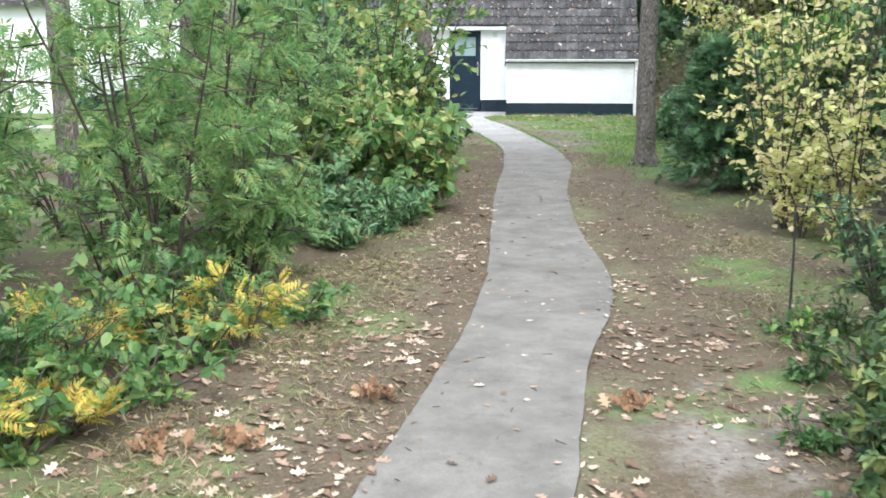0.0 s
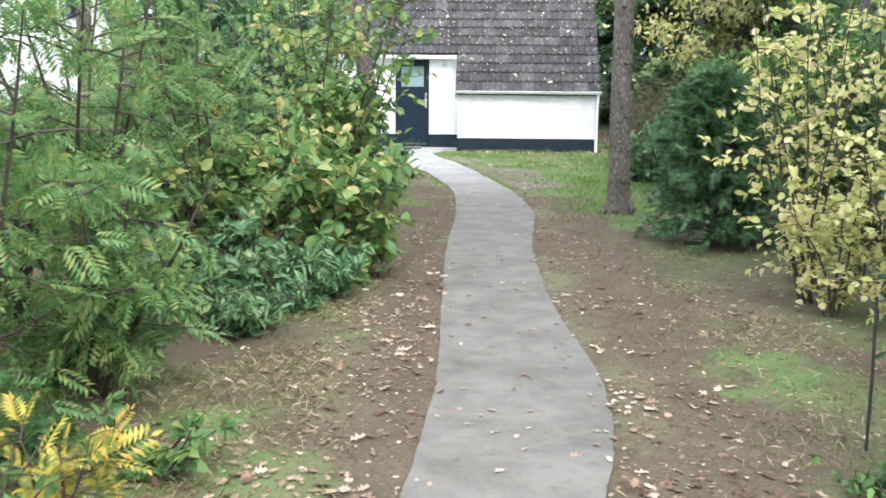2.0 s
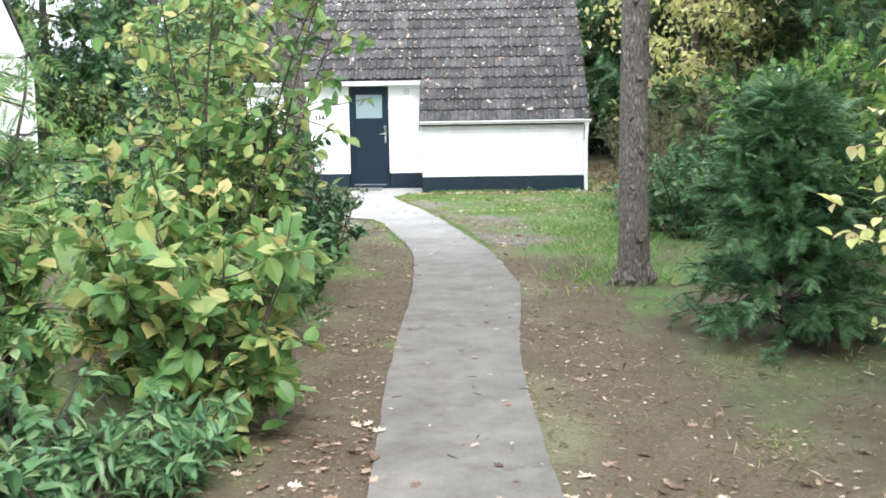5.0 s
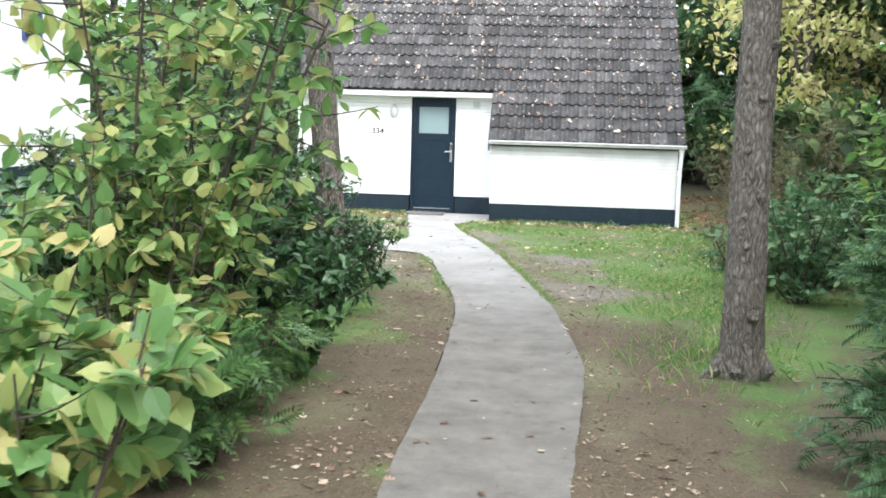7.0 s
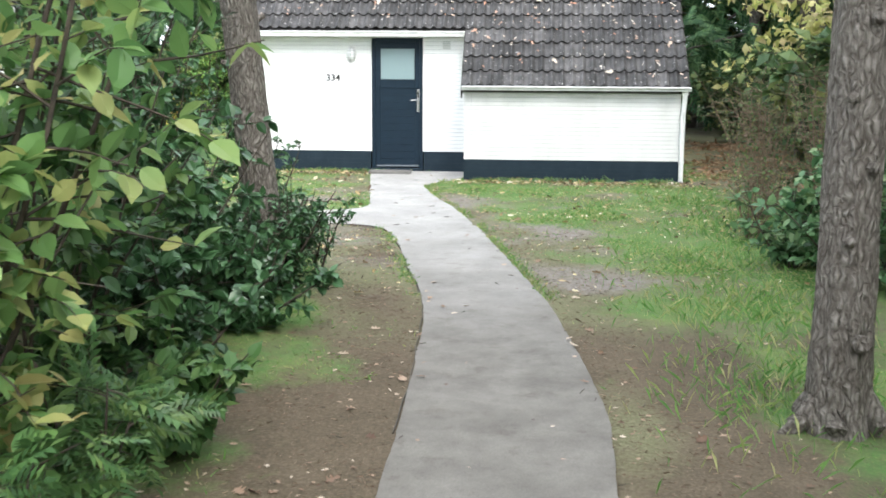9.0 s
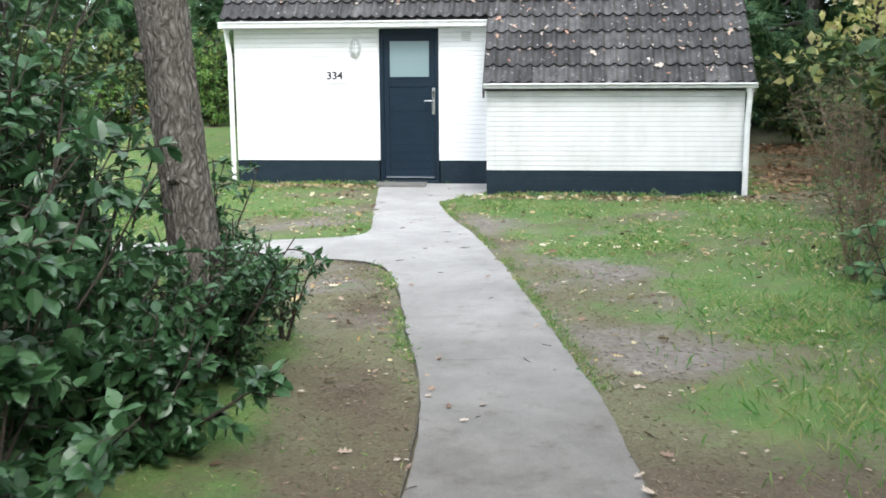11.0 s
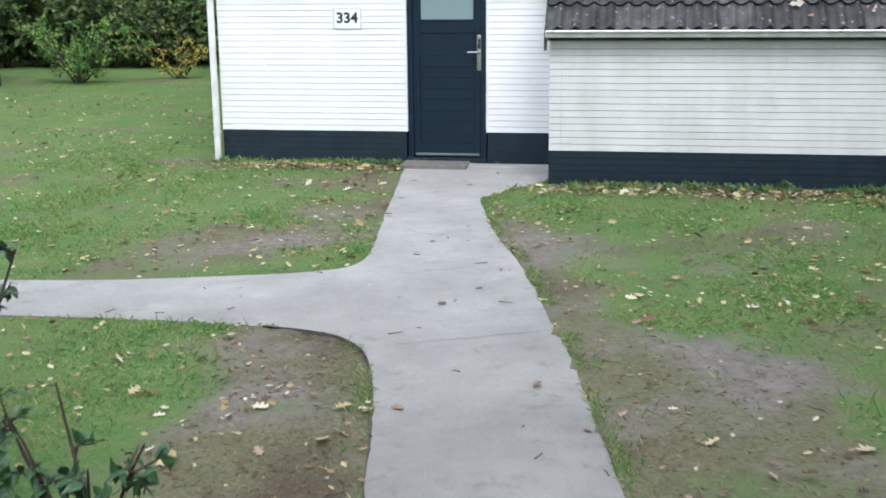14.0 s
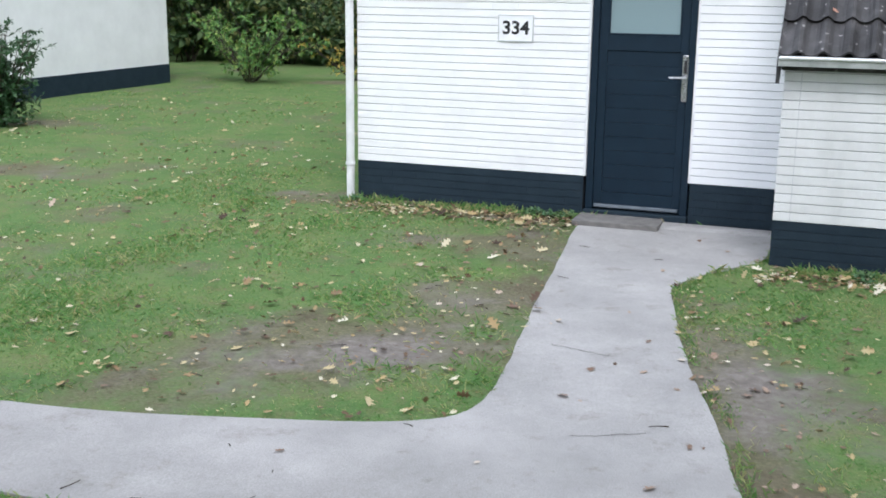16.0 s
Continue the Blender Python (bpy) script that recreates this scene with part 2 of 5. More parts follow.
def part(name, data, material, parent=None, label=""):
    """Links a bmesh or (verts, faces) as one mesh object under a thing or a part."""
    me = bpy.data.meshes.new(name)
    if isinstance(data, tuple):
        me.from_pydata([tuple(v) for v in data[0]], [], [tuple(f) for f in data[1]])
    else:
        data.to_mesh(me)
        data.free()
    me.update()
    ob = new(name, me)
    if material:
        me.materials.append(material)
    if parent:
        ob.parent = parent
    if label:
        ob["label"] = label
    return ob


def thing(name, at, label, category, group="", kind=""):
    ob = new(name)
    ob.location = at
    ob.empty_display_size = 0.1
    return tagged(ob, label, category, group, kind)


def box(x0, x1, y0, y1, z0, z1, bevel=0.0, bm=None):
    bm = bm or bmesh.new()
    made = bmesh.ops.create_cube(bm, size=1.0)["verts"]
    bmesh.ops.scale(bm, vec=(x1 - x0, y1 - y0, z1 - z0), verts=made)
    bmesh.ops.translate(bm, vec=((x0 + x1) / 2, (y0 + y1) / 2, (z0 + z1) / 2), verts=made)
    if bevel:
        edges = list({e for v in made for e in v.link_edges})
        bmesh.ops.bevel(bm, geom=edges, offset=bevel, segments=2, affect="EDGES", profile=0.6)
    return bm


def tube(points, radii, sides=8, caps=True):
    """A tapered tube along points: (verts, faces)."""
    pts = np.array(points, float)
    d = np.gradient(pts, axis=0)
    d /= np.linalg.norm(d, axis=1)[:, None] + 1e-9
    ref = np.where(np.abs(d[:, 2:3]) > 0.9, [[1.0, 0, 0]], [[0, 0, 1.0]])
    u = np.cross(d, ref)
    u /= np.linalg.norm(u, axis=1)[:, None] + 1e-9
    w = np.cross(d, u)
    a = np.linspace(0, 2 * np.pi, sides, endpoint=False)
    r = np.array(radii, float)[:, None, None]
    V = (pts[:, None] + r * (np.cos(a)[None, :, None] * u[:, None] + np.sin(a)[None, :, None] * w[:, None])).reshape(-1, 3)
    F = []
    for i in range(len(pts) - 1):
        for j in range(sides):
            k = (j + 1) % sides
            F.append((i * sides + j, i * sides + k, (i + 1) * sides + k, (i + 1) * sides + j))
    if caps:
        F.append(tuple(range(sides - 1, -1, -1)))
        F.append(tuple((len(pts) - 1) * sides + j for j in range(sides)))
    return V, F


def joined(pieces):
    V, F, o = [], [], 0
    for v, f in pieces:
        V.extend(v)
        F.extend(tuple(i + o for i in q) for q in f)
        o += len(v)
    return V, F


OVATE = (np.array([(0, 0, 0), (-.24, .28, .06), (0, .3, 0), (.24, .28, .06), (-.2, .62, .03), (0, .64, -.03), (.2, .62, .03), (0, 1, -.14)]),
         [(0, 2, 1), (0, 3, 2), (1, 2, 5), (1, 5, 4), (2, 3, 6), (2, 6, 5), (4, 5, 7), (5, 6, 7)])
BROAD = (np.array([(-.012, -.18, .03), (.012, -.18, .03), (0, 0, 0), (-.2, .12, .05), (0, .2, -.01), (.2, .12, .05), (-.33, .38, .07), (0, .42, -.02), (.33, .38, .07), (-.27, .66, .03), (0, .68, -.04), (.27, .66, .03), (-.1, .87, -.05), (.1, .87, -.05), (0, 1.03, -.13)]),
         [(0, 1, 2), (2, 4, 3), (2, 5, 4), (3, 4, 7), (3, 7, 6), (4, 5, 8), (4, 8, 7), (6, 7, 10), (6, 10, 9), (7, 8, 11), (7, 11, 10), (9, 10, 12), (10, 11, 13), (10, 13, 12), (12, 13, 14)])
LANCE = (OVATE[0] * (0.62, 1, 1), OVATE[1])
SMALL = (np.array([(0, 0, 0), (-.3, .45, .07), (.3, .45, .07), (0, 1, -.1)]), [(0, 2, 1), (1, 2, 3)])
OAK = (np.array([(0, 0, 0), (-.2, .25, .05), (.2, .25, .04), (-.12, .45, 0), (.12, .45, .02), (-.32, .7, .1), (.3, .68, .02), (0, 1, .12)]),
       [(0, 2, 1), (1, 2, 4), (1, 4, 3), (3, 4, 6), (3, 6, 5), (5, 6, 7)])


# a lobed, curled oak leaf on its stalk
LOBED = (np.array([(-.012, -.25, .02), (.012, -.25, .02), (0, 0, 0), (-.1, .2, .03), (-.34, .3, .12), (-.12, .42, .02), (-.4, .62, .14), (-.12, .7, .02), (-.2, .9, .1), (0, 1, .05), (.2, .88, .05), (.12, .7, .0), (.38, .6, .1), (.12, .42, .02), (.33, .28, .02), (.1, .2, .03)]),
         [(0, 1, 2), (2, 15, 3), (3, 15, 13), (3, 13, 5), (3, 5, 4), (15, 14, 13), (5, 13, 11), (5, 11, 7), (5, 7, 6), (13, 12, 11), (7, 11, 9), (7, 9, 8), (11, 10, 9)])


def pinnate(pairs=6, wide=0.13):
    V, F = [(-.006, 0, 0), (.006, 0, 0), (.004, .9, -.1), (-.004, .9, -.1)], [(0, 1, 2), (0, 2, 3)]
    for i in range(pairs):
        y, z = 0.18 + 0.72 * i / pairs, -0.1 * (i / pairs) ** 2
        long = 0.36 * (1 - 0.35 * abs(i / pairs - 0.4))
        for s in (-1, 1):
            o = len(V)
            V += [(0, y, z), (s * long * .5, y + .12 - wide * .5, z + .02), (s * long * .5, y + .12 + wide * .4, z + .02), (s * long, y + .2, z - .05)]
            F += [(o, o + 1, o + 2), (o + 1, o + 3, o + 2)]
    o = len(V)
    V += [(0, .9, -.1), (-.06, 1.02, -.1), (.06, 1.02, -.1), (0, 1.2, -.16)]
    F += [(o, o + 2, o + 1), (o + 1, o + 2, o + 3)]
    return np.array(V), F


def spray(pairs=9):
    V, F = [], []
    for i in range(pairs):
        y = i / pairs
        long = 0.34 * (1 - 0.7 * y) + 0.05
        for s in (-1, 1):
            o = len(V)
            V += [(0, y, -.1 * y * y), (0, y + .1, -.1 * y * y), (s * long, y + .2, -.05 - .12 * y)]
            F += [(o, o + 1, o + 2)]
    return np.array(V), F


PINNATE, SPRAY = pinnate(), spray()


def leaves(shape, P, D, N, S):
    """Leaves of one shape at points P, along D, facing N, of size S: (verts, faces)."""
    V0, F0 = shape
    D = D / (np.linalg.norm(D, axis=1)[:, None] + 1e-9)
    X = np.cross(D, N)
    X /= np.linalg.norm(X, axis=1)[:, None] + 1e-9
    Z = np.cross(X, D)
    S = np.asarray(S)[:, None, None]
    V = P[:, None] + S * (V0[None, :, 0:1] * X[:, None] + V0[None, :, 1:2] * D[:, None] + V0[None, :, 2:3] * Z[:, None])
    F = np.array(F0)[None] + (np.arange(len(P)) * len(V0))[:, None, None]
    return V.reshape(-1, 3), F.reshape(-1, F.shape[-1])


def along(pts, t):
    """Points at 0..1 along a polyline."""
    pts = np.asarray(pts)
    f = np.clip(t, 0, 0.9999) * (len(pts) - 1)
    i = f.astype(int)
    return pts[i] + (f - i)[:, None] * (pts[i + 1] - pts[i])


def bough(rng, base, way, length, bend=0.25, n=7, droop=0.0):
    p, d, out = np.array(base, float), np.array(way, float) / np.linalg.norm(way), []
    for i in range(n):
        out.append(p.copy())
        d = d + rng.normal(0, bend / n * 1.6, 3) + (0, 0, -droop / n)
        d /= np.linalg.norm(d)
        p = p + d * length / (n - 1)
    return np.array(out)


def shrub(name, at, label, category, rng, height, spread, stems, twigs, per_twig, shape, size, material, bark=None, low=0.15, droop=0.5, thick=0.012, twig_len=0.4, lean=(0, 0), group="", upright=0.0, bare=0.0, fol="foliage"):
    """A bush or sapling: tapered stems with twigs, and leaves set along the twigs."""
    root = thing(name, at, label, category, group)
    P, D, pieces = [], [], []
    for s in range(stems):
        a = rng.uniform(0, 2 * np.pi)
        out = spread * rng.uniform(0.25, 1.0) * (0.5 if stems == 1 else 1)
        way = np.array((math.cos(a) * out + lean[0], math.sin(a) * out + lean[1], height * rng.uniform(0.8, 1.0)))
        way[:2] *= 1 - upright
        st = bough(rng, (rng.normal(0, 0.05 * spread), rng.normal(0, 0.05 * spread), -0.05), way, np.linalg.norm(way), 0.35, 8)
        part("stem", tube(st, np.linspace(thick, thick * 0.25, 8), 6), bark or M_TWIG, root)
        for k in range(twigs):
            f = rng.uniform(low, 1.0)
            b0 = along(st, np.array([f]))[0]
            b = rng.uniform(0, 2 * np.pi)
            tw = bough(rng, b0, (math.cos(b), math.sin(b), rng.uniform(-0.15, 0.7)), twig_len * height * rng.uniform(0.4, 1.0) * (1.15 - 0.5 * f), 0.4, 5, droop * 0.5)
            pieces.append(tube(tw, np.linspace(thick * 0.4, thick * 0.12, 5), 4, False))
            if rng.uniform() < bare:
                continue
            m = max(2, int(per_twig * rng.uniform(0.6, 1.3)))
            f2 = rng.uniform(0.15, 1.0, m)
            q = along(tw, f2)
            g = tw[-1] - tw[0]
            g = g / (np.linalg.norm(g) + 1e-6)
            side = rng.normal(0, 0.75, (m, 3))
            dd = g[None] * 0.6 + side + (0, 0, -droop * 0.35)
            P.append(q)
            D.append(dd)
    tagged(part("branching", joined(pieces), bark or M_TWIG, root), kind="stuff")
    P, D = np.concatenate(P), np.concatenate(D)
    P[:, 2] = np.maximum(P[:, 2], 0.02)
    N = rng.normal(0, 0.45, P.shape) + (0, 0, 1)
    S = size * rng.uniform(0.6, 1.15, len(P))
    D[:, 2] = np.where(P[:, 2] < size, np.abs(D[:, 2]), D[:, 2])
    part(fol, leaves(shape, P, D, N, S), material, root)
    return root


# ---- ground heights ----
def spline(pts, step=0.06, closed=False):
    """A smooth line through control points."""
    p = np.array(pts, float)
    out = []
    for i in range(len(p) - 1):
        a, b, c, d = p[max(i - 1, 0)], p[i], p[i + 1], p[min(i + 2, len(p) - 1)]
        n = max(2, int(np.linalg.norm(c - b) / step))
        t = np.linspace(0, 1, n, endpoint=False)[:, None]
        out.append(0.5 * (2 * b + (c - a) * t + (2 * a - 5 * b + 4 * c - d) * t ** 2 + (3 * b - a - 3 * c + d) * t ** 3))
    return np.concatenate(out + [p[-1:]])


LEFT_EDGE = spline([(1.95, -45), (1.75, -36), (1.55, -30), (1.55, -26.5), (1.75, -24.4), (1.95, -22.4), (2.01, -20.3), (1.92, -17.2), (1.87, -15), (1.89, -13), (1.81, -10.5), (1.68, -9.3), (1.46, -8.2), (1.28, -7.2), (1.07, -6.33), (0.9, -6.0), (0.64, -5.84), (0.05, -5.76), (-0.8, -5.77), (-3, -5.85), (-9, -6.2)])
RIGHT_EDGE = spline([(-9, -5.35), (-3, -5.12), (-1.3, -5.03), (-0.3, -4.8), (0.32, -4.58), (0.53, -4.3), (0.49, -3.7), (0.4, -3.1), (0.2, -1.65), (0.03, -0.4), (0.0, -0.06)])
EAST_EDGE = spline([(1.5, -0.06), (1.5, -0.95), (1.22, -1.42), (1.05, -1.85), (1.07, -2.2), (1.3, -3.25), (1.58, -4.2), (2.0, -5.95), (2.23, -7.2), (2.415, -8.2), (2.635, -9.4), (2.77, -10.4), (2.92, -12), (2.9, -13.3), (2.8, -15.2), (2.81, -17), (2.88, -18.6), (3.03, -20.3), (2.97, -21.7), (2.77, -22.9), (2.65, -24.6), (2.5, -26.5), (2.5, -30), (2.7, -36), (2.9, -45)])
OUTLINE = np.concatenate([LEFT_EDGE, RIGHT_EDGE, EAST_EDGE])
_j = np.random.default_rng(3)
_w = np.convolve(_j.normal(0, 1, len(OUTLINE) + 4), np.ones(5) / 5, "valid")[:, None] * 0.009
OUTLINE = OUTLINE + _w * (1, 0.4)
PATH_TOP = -0.038


def in_path(x, y):
    """Whether points lie on the path (even-odd rule)."""
    x, y = np.asarray(x, float), np.asarray(y, float)
    inside = np.zeros(x.shape, bool)
    ox, oy = OUTLINE[::2, 0], OUTLINE[::2, 1]
    for x0, y0, x1, y1 in zip(ox, oy, np.roll(ox, -1), np.roll(oy, -1)):
        if y0 == y1:
            continue
        hit = (y0 > y) != (y1 > y)
        inside ^= hit & (x < (x1 - x0) * (y - y0) / (y1 - y0) + x0)
    return inside


def waves(x, y, s, seed):
    """Smooth random field, about -1..1."""
    r = np.random.default_rng(seed)
    out = 0
    for k in range(9):
        a, f, ph = r.uniform(0, 6.28), s * r.uniform(0.5, 2.2), r.uniform(0, 6.28)
        out = out + np.sin(f * (x * math.cos(a) + y * math.sin(a)) + ph + 1.3 * np.sin(f * 0.7 * (y * math.cos(a) - x * math.sin(a))))
    return out / 4.0


def ground_z(x, y):
    return -0.041 + 0.008 * waves(x, y, 1.6, 5) + 0.004 * waves(x, y, 7, 6)


def gz(x, y):
    return float(ground_z(np.array(x), np.array(y)))


def step(v, a, b):
    t = np.clip((v - a) / (b - a), 0, 1)
    return t * t * (3 - 2 * t)


def east_of_path(y):
    k = np.argsort(EAST_EDGE[:, 1])
    return np.interp(y, EAST_EDGE[k, 1], EAST_EDGE[k, 0])


def west_of_path(y):
    e = LEFT_EDGE[LEFT_EDGE[:, 0] > 0.95]
    k = np.argsort(e[:, 1])
    return np.interp(y, e[k, 1], e[k, 0])


WEST_WALL_END = 1.5


def lawn(x, y):
    """How much grass grows: lawn by the house, bare soil by the path and under trees."""
    right = x - east_of_path(y)
    g = 0.85 * step(right, -0.05, 0.5) * step(y, -12.5, -8.5)
    g = np.maximum(g, 0.78 * step(right, 0.55, 1.3) * step(y, -15.5, -11.5))
    g = np.maximum(g, 0.95 * step(y, -3.6, -2.4))
    g = np.where((x < 0.9) & (y > -5.1), 0.95, g)
    left = west_of_path(y) - x
    g = np.where((left > 0) & (y < -5.1), np.maximum(1.0 * step(y, -13, -10) * step(left, 0.4, 1.0), 0.42 * step(left, 0.3, 0.9) * (y < -12)), g)
    g = np.where(x < -1.5, np.maximum(g, step(y, -14, -8)), g)
    bare = np.exp(-((x - 2.85) / 0.55) ** 2 - ((y + 6.3) / 0.8) ** 2) + np.exp(-((x - 3.0) / 0.45) ** 2 - ((y + 8.6) / 0.7) ** 2) + 0.6 * np.exp(-((x - 2.0) / 0.4) ** 2 - ((y + 3.6) / 0.4) ** 2)
    bare = bare + np.exp(-((x + 0.25) / 0.75) ** 2 - ((y + 3.75) / 0.62) ** 2) + 0.55 * np.exp(-((x + 0.4) / 0.9) ** 2 - ((y + 0.9) / 0.7) ** 2) + 0.7 * np.exp(-((x - 0.1) / 0.7) ** 2 - ((y + 2.4) / 0.5) ** 2) + np.exp(-((x - 0.75) / 0.4) ** 2 - ((y + 7.1) / 0.8) ** 2)
    g = g - 0.8 * np.clip(bare, 0, 1)
    g = g - 0.3 * np.exp(-(right / 0.4) ** 2) * (y < -2)
    g = np.maximum(g, 0.72 * np.exp(-((x - 3.95) / 0.55) ** 2 - ((y + 20.8) / 1.7) ** 2) + 0.6 * np.exp(-((x - 4.1) / 0.5) ** 2 - ((y + 23.9) / 1.5) ** 2))
    g = g * (1 - 0.9 * step(x, 4.95, 5.6) * step(y, -4, -2))
    g = g - 0.32 * np.exp(-((y + 0.2) / 0.3) ** 2) * (x < WEST_WALL_END) - 0.3 * np.exp(-((y + 1.25) / 0.25) ** 2) * (x > WEST_WALL_END)
    g = g + 0.36 * waves(x, y, 2.2, 11) + 0.26 * waves(x, y, 6, 12) - 0.1
    dry = 0.45 * step(right, 0.7, 1.4) * step(-y, 12, 15) * step(waves(x, y, 1.5, 14), -0.6, 0.3)
    return np.clip(np.maximum(g, dry), 0, 1)


def sand(x, y):
    """Pale bare sand."""
    b = np.exp(-((x - 3.0) / 0.4) ** 2 - ((y + 8.6) / 0.45) ** 2) + 0.8 * np.exp(-((x - 2.85) / 0.45) ** 2 - ((y + 6.2) / 0.5) ** 2) + 0.8 * np.exp(-((x + 0.25) / 0.4) ** 2 - ((y + 3.9) / 0.32) ** 2)
    b = b + 0.9 * np.exp(-((x - 3.35) / 0.45) ** 2 - ((y + 24.2) / 0.9) ** 2) + 0.6 * np.exp(-((x - 0.55) / 0.3) ** 2 - ((y + 6.9) / 0.4) ** 2)
    b = b + 0.6 * np.exp(-((x - 2.05) / 0.45) ** 2 - ((y + 3.7) / 0.5) ** 2) + 0.6 * np.exp(-((x - 2.5) / 0.35) ** 2 - ((y + 5.0) / 0.7) ** 2) + 0.36 * step(y, -11, -8)
    return np.clip(b * (0.85 + 0.5 * waves(x, y, 5, 21)) + 0.2 * waves(x, y, 14, 22) * (b > 0.1), 0, 1)


def worn_turf(x, y):
    """Thin, trodden grass beside the path, patchy and olive."""
    w = step(y, -12.5, -8.5) * (0.85 + 0.4 * waves(x, y, 3, 23))
    dark = np.exp(-((x - 0.85) / 0.4) ** 2 - ((y + 6.3) / 0.5) ** 2)
    right, left = x - east_of_path(y), west_of_path(y) - x
    wood = 0.62 * np.exp(-((right - 0.1) / 0.3) ** 2) + 0.5 * np.exp(-((left - 0.7) / 0.45) ** 2) + 0.5 * step(right, 0.9, 1.5)
    return np.clip(np.maximum(w - 0.6 * dark, wood * step(-y, 10, 13) * (0.8 + 0.6 * waves(x, y, 2.4, 27))), 0, 1)


gx = np.concatenate([[-500, -200, -90, -50, -30, -20], np.arange(-13, 11, 0.13), [13, 18, 28, 50, 90, 200, 500]])
gy = np.concatenate([[-500, -200, -90, -60, -45], np.arange(-36, 14, 0.13), [16, 20, 30, 50, 90, 200, 500]])
XX, YY = np.meshgrid(gx, gy)
ZZ = ground_z(XX, YY)
near = (np.abs(XX) < 14) & (YY > -46) & (YY < 1)
mask = np.zeros(XX.shape, bool)
mask[near] = in_path(XX[near], YY[near])
inner = mask.copy()
inner[1:-1, 1:-1] = mask[1:-1, 1:-1] & mask[:-2, 1:-1] & mask[2:, 1:-1] & mask[1:-1, :-2] & mask[1:-1, 2:]
ZZ = np.where(inner, -0.11, np.where(mask, -0.06, ZZ))
nx, ny = len(gx), len(gy)
ii = (np.arange(ny - 1)[:, None] * nx + np.arange(nx - 1)[None]).ravel()
ground = part("ground", (np.stack([XX, YY, ZZ], -1).reshape(-1, 3).tolist(), np.stack([ii, ii + 1, ii + nx + 1, ii + nx], -1).tolist()), None)
tagged(ground, "woodland soil with leaf litter turning into patchy lawn", "ground", kind="structure")
for key, values in (("lawn", lawn(XX, YY)), ("sand", sand(XX, YY)), ("worn", worn_turf(XX, YY))):
    at = ground.data.attributes.new(key, "FLOAT", "POINT")
    at.data.foreach_set("value", np.asarray(values, np.float32).ravel())
for p in ground.data.polygons:
    p.use_smooth = True


def ground_material():
    m = bpy.data.materials.new("soil_litter_and_grass")
    m.use_nodes = True
    n, l = m.node_tree.nodes, m.node_tree.links
    b = n["Principled BSDF"]
    b.inputs["Roughness"].default_value = 0.95
    b.inputs["Specular IOR Level"].default_value = 0.2
    pos = n.new("ShaderNodeNewGeometry").outputs["Position"]

    def noise_of(scale, detail=8, rough=0.7):
        t = n.new("ShaderNodeTexNoise")
        t.inputs["Scale"].default_value, t.inputs["Detail"].default_value, t.inputs["Roughness"].default_value = scale, detail, rough
        l.new(pos, t.inputs["Vector"])
        return t.outputs["Fac"]

    def ramp_of(fac, cols, lo=0.3, hi=0.7):
        r = n.new("ShaderNodeValToRGB")
        e = r.color_ramp.elements
        e[0].position, e[1].position = lo, hi
        e[0].color, e[1].color = (*cols[0], 1), (*cols[-1], 1)
        for i, c in enumerate(cols[1:-1]):
            e.new(lo + (hi - lo) * (i + 1) / (len(cols) - 1)).color = (*c, 1)
        l.new(fac, r.inputs[0])
        return r.outputs[0]

    def mix(f, a, c):
        x = n.new("ShaderNodeMixRGB")
        l.new(f, x.inputs[0])
        l.new(a, x.inputs[1])
        l.new(c, x.inputs[2])
        return x.outputs[0]

    def edge(name, scale):
        a = n.new("ShaderNodeAttribute")
        a.attribute_name = name
        ad = n.new("ShaderNodeMath")
        ad.operation = "MULTIPLY_ADD"
        l.new(noise_of(scale, 10, 0.8), ad.inputs[0])
        ad.inputs[1].default_value = 1.3
        su = n.new("ShaderNodeMath")
        su.operation = "SUBTRACT"
        l.new(a.outputs["Fac"], su.inputs[0])
        su.inputs[1].default_value = 0.65
        l.new(su.outputs[0], ad.inputs[2])
        mr = n.new("ShaderNodeMapRange")
        mr.inputs["From Min"].default_value, mr.inputs["From Max"].default_value = 0.28, 0.78
        l.new(ad.outputs[0], mr.inputs["Value"])
        return mr.outputs[0]

    soil = ramp_of(noise_of(2.2), [(0.062, 0.048, 0.032), (0.102, 0.079, 0.053), (0.145, 0.113, 0.078)])
    fleck = ramp_of(noise_of(55, 4), [(0.027, 0.021, 0.013), (0.088, 0.07, 0.047), (0.21, 0.17, 0.118)], 0.32, 0.74)
    half = n.new("ShaderNodeValue")
    half.outputs[0].default_value = 0.55
    soil = mix(half.outputs[0], soil, fleck)
    turf = ramp_of(noise_of(1.6), [(0.052, 0.142, 0.036), (0.08, 0.182, 0.045), (0.13, 0.208, 0.058), (0.215, 0.222, 0.095)], 0.34, 0.68)
    turf2 = ramp_of(noise_of(60, 4), [(0.03, 0.05, 0.016), (0.085, 0.13, 0.04), (0.17, 0.175, 0.08)])
    turf = mix(half.outputs[0], turf, turf2)
    pale = ramp_of(noise_of(18), [(0.12, 0.105, 0.088), (0.17, 0.15, 0.13), (0.24, 0.215, 0.19)])
    thatch = ramp_of(noise_of(7, 5), [(0.0, 0.0, 0.0), (0.55, 0.55, 0.55)], 0.5, 0.68)
    dead = ramp_of(noise_of(70, 3), [(0.09, 0.075, 0.035), (0.21, 0.185, 0.1)])
    turf = mix(thatch, turf, dead)
    worn = ramp_of(noise_of(4.5), [(0.085, 0.083, 0.045), (0.125, 0.125, 0.066), (0.16, 0.145, 0.09)])
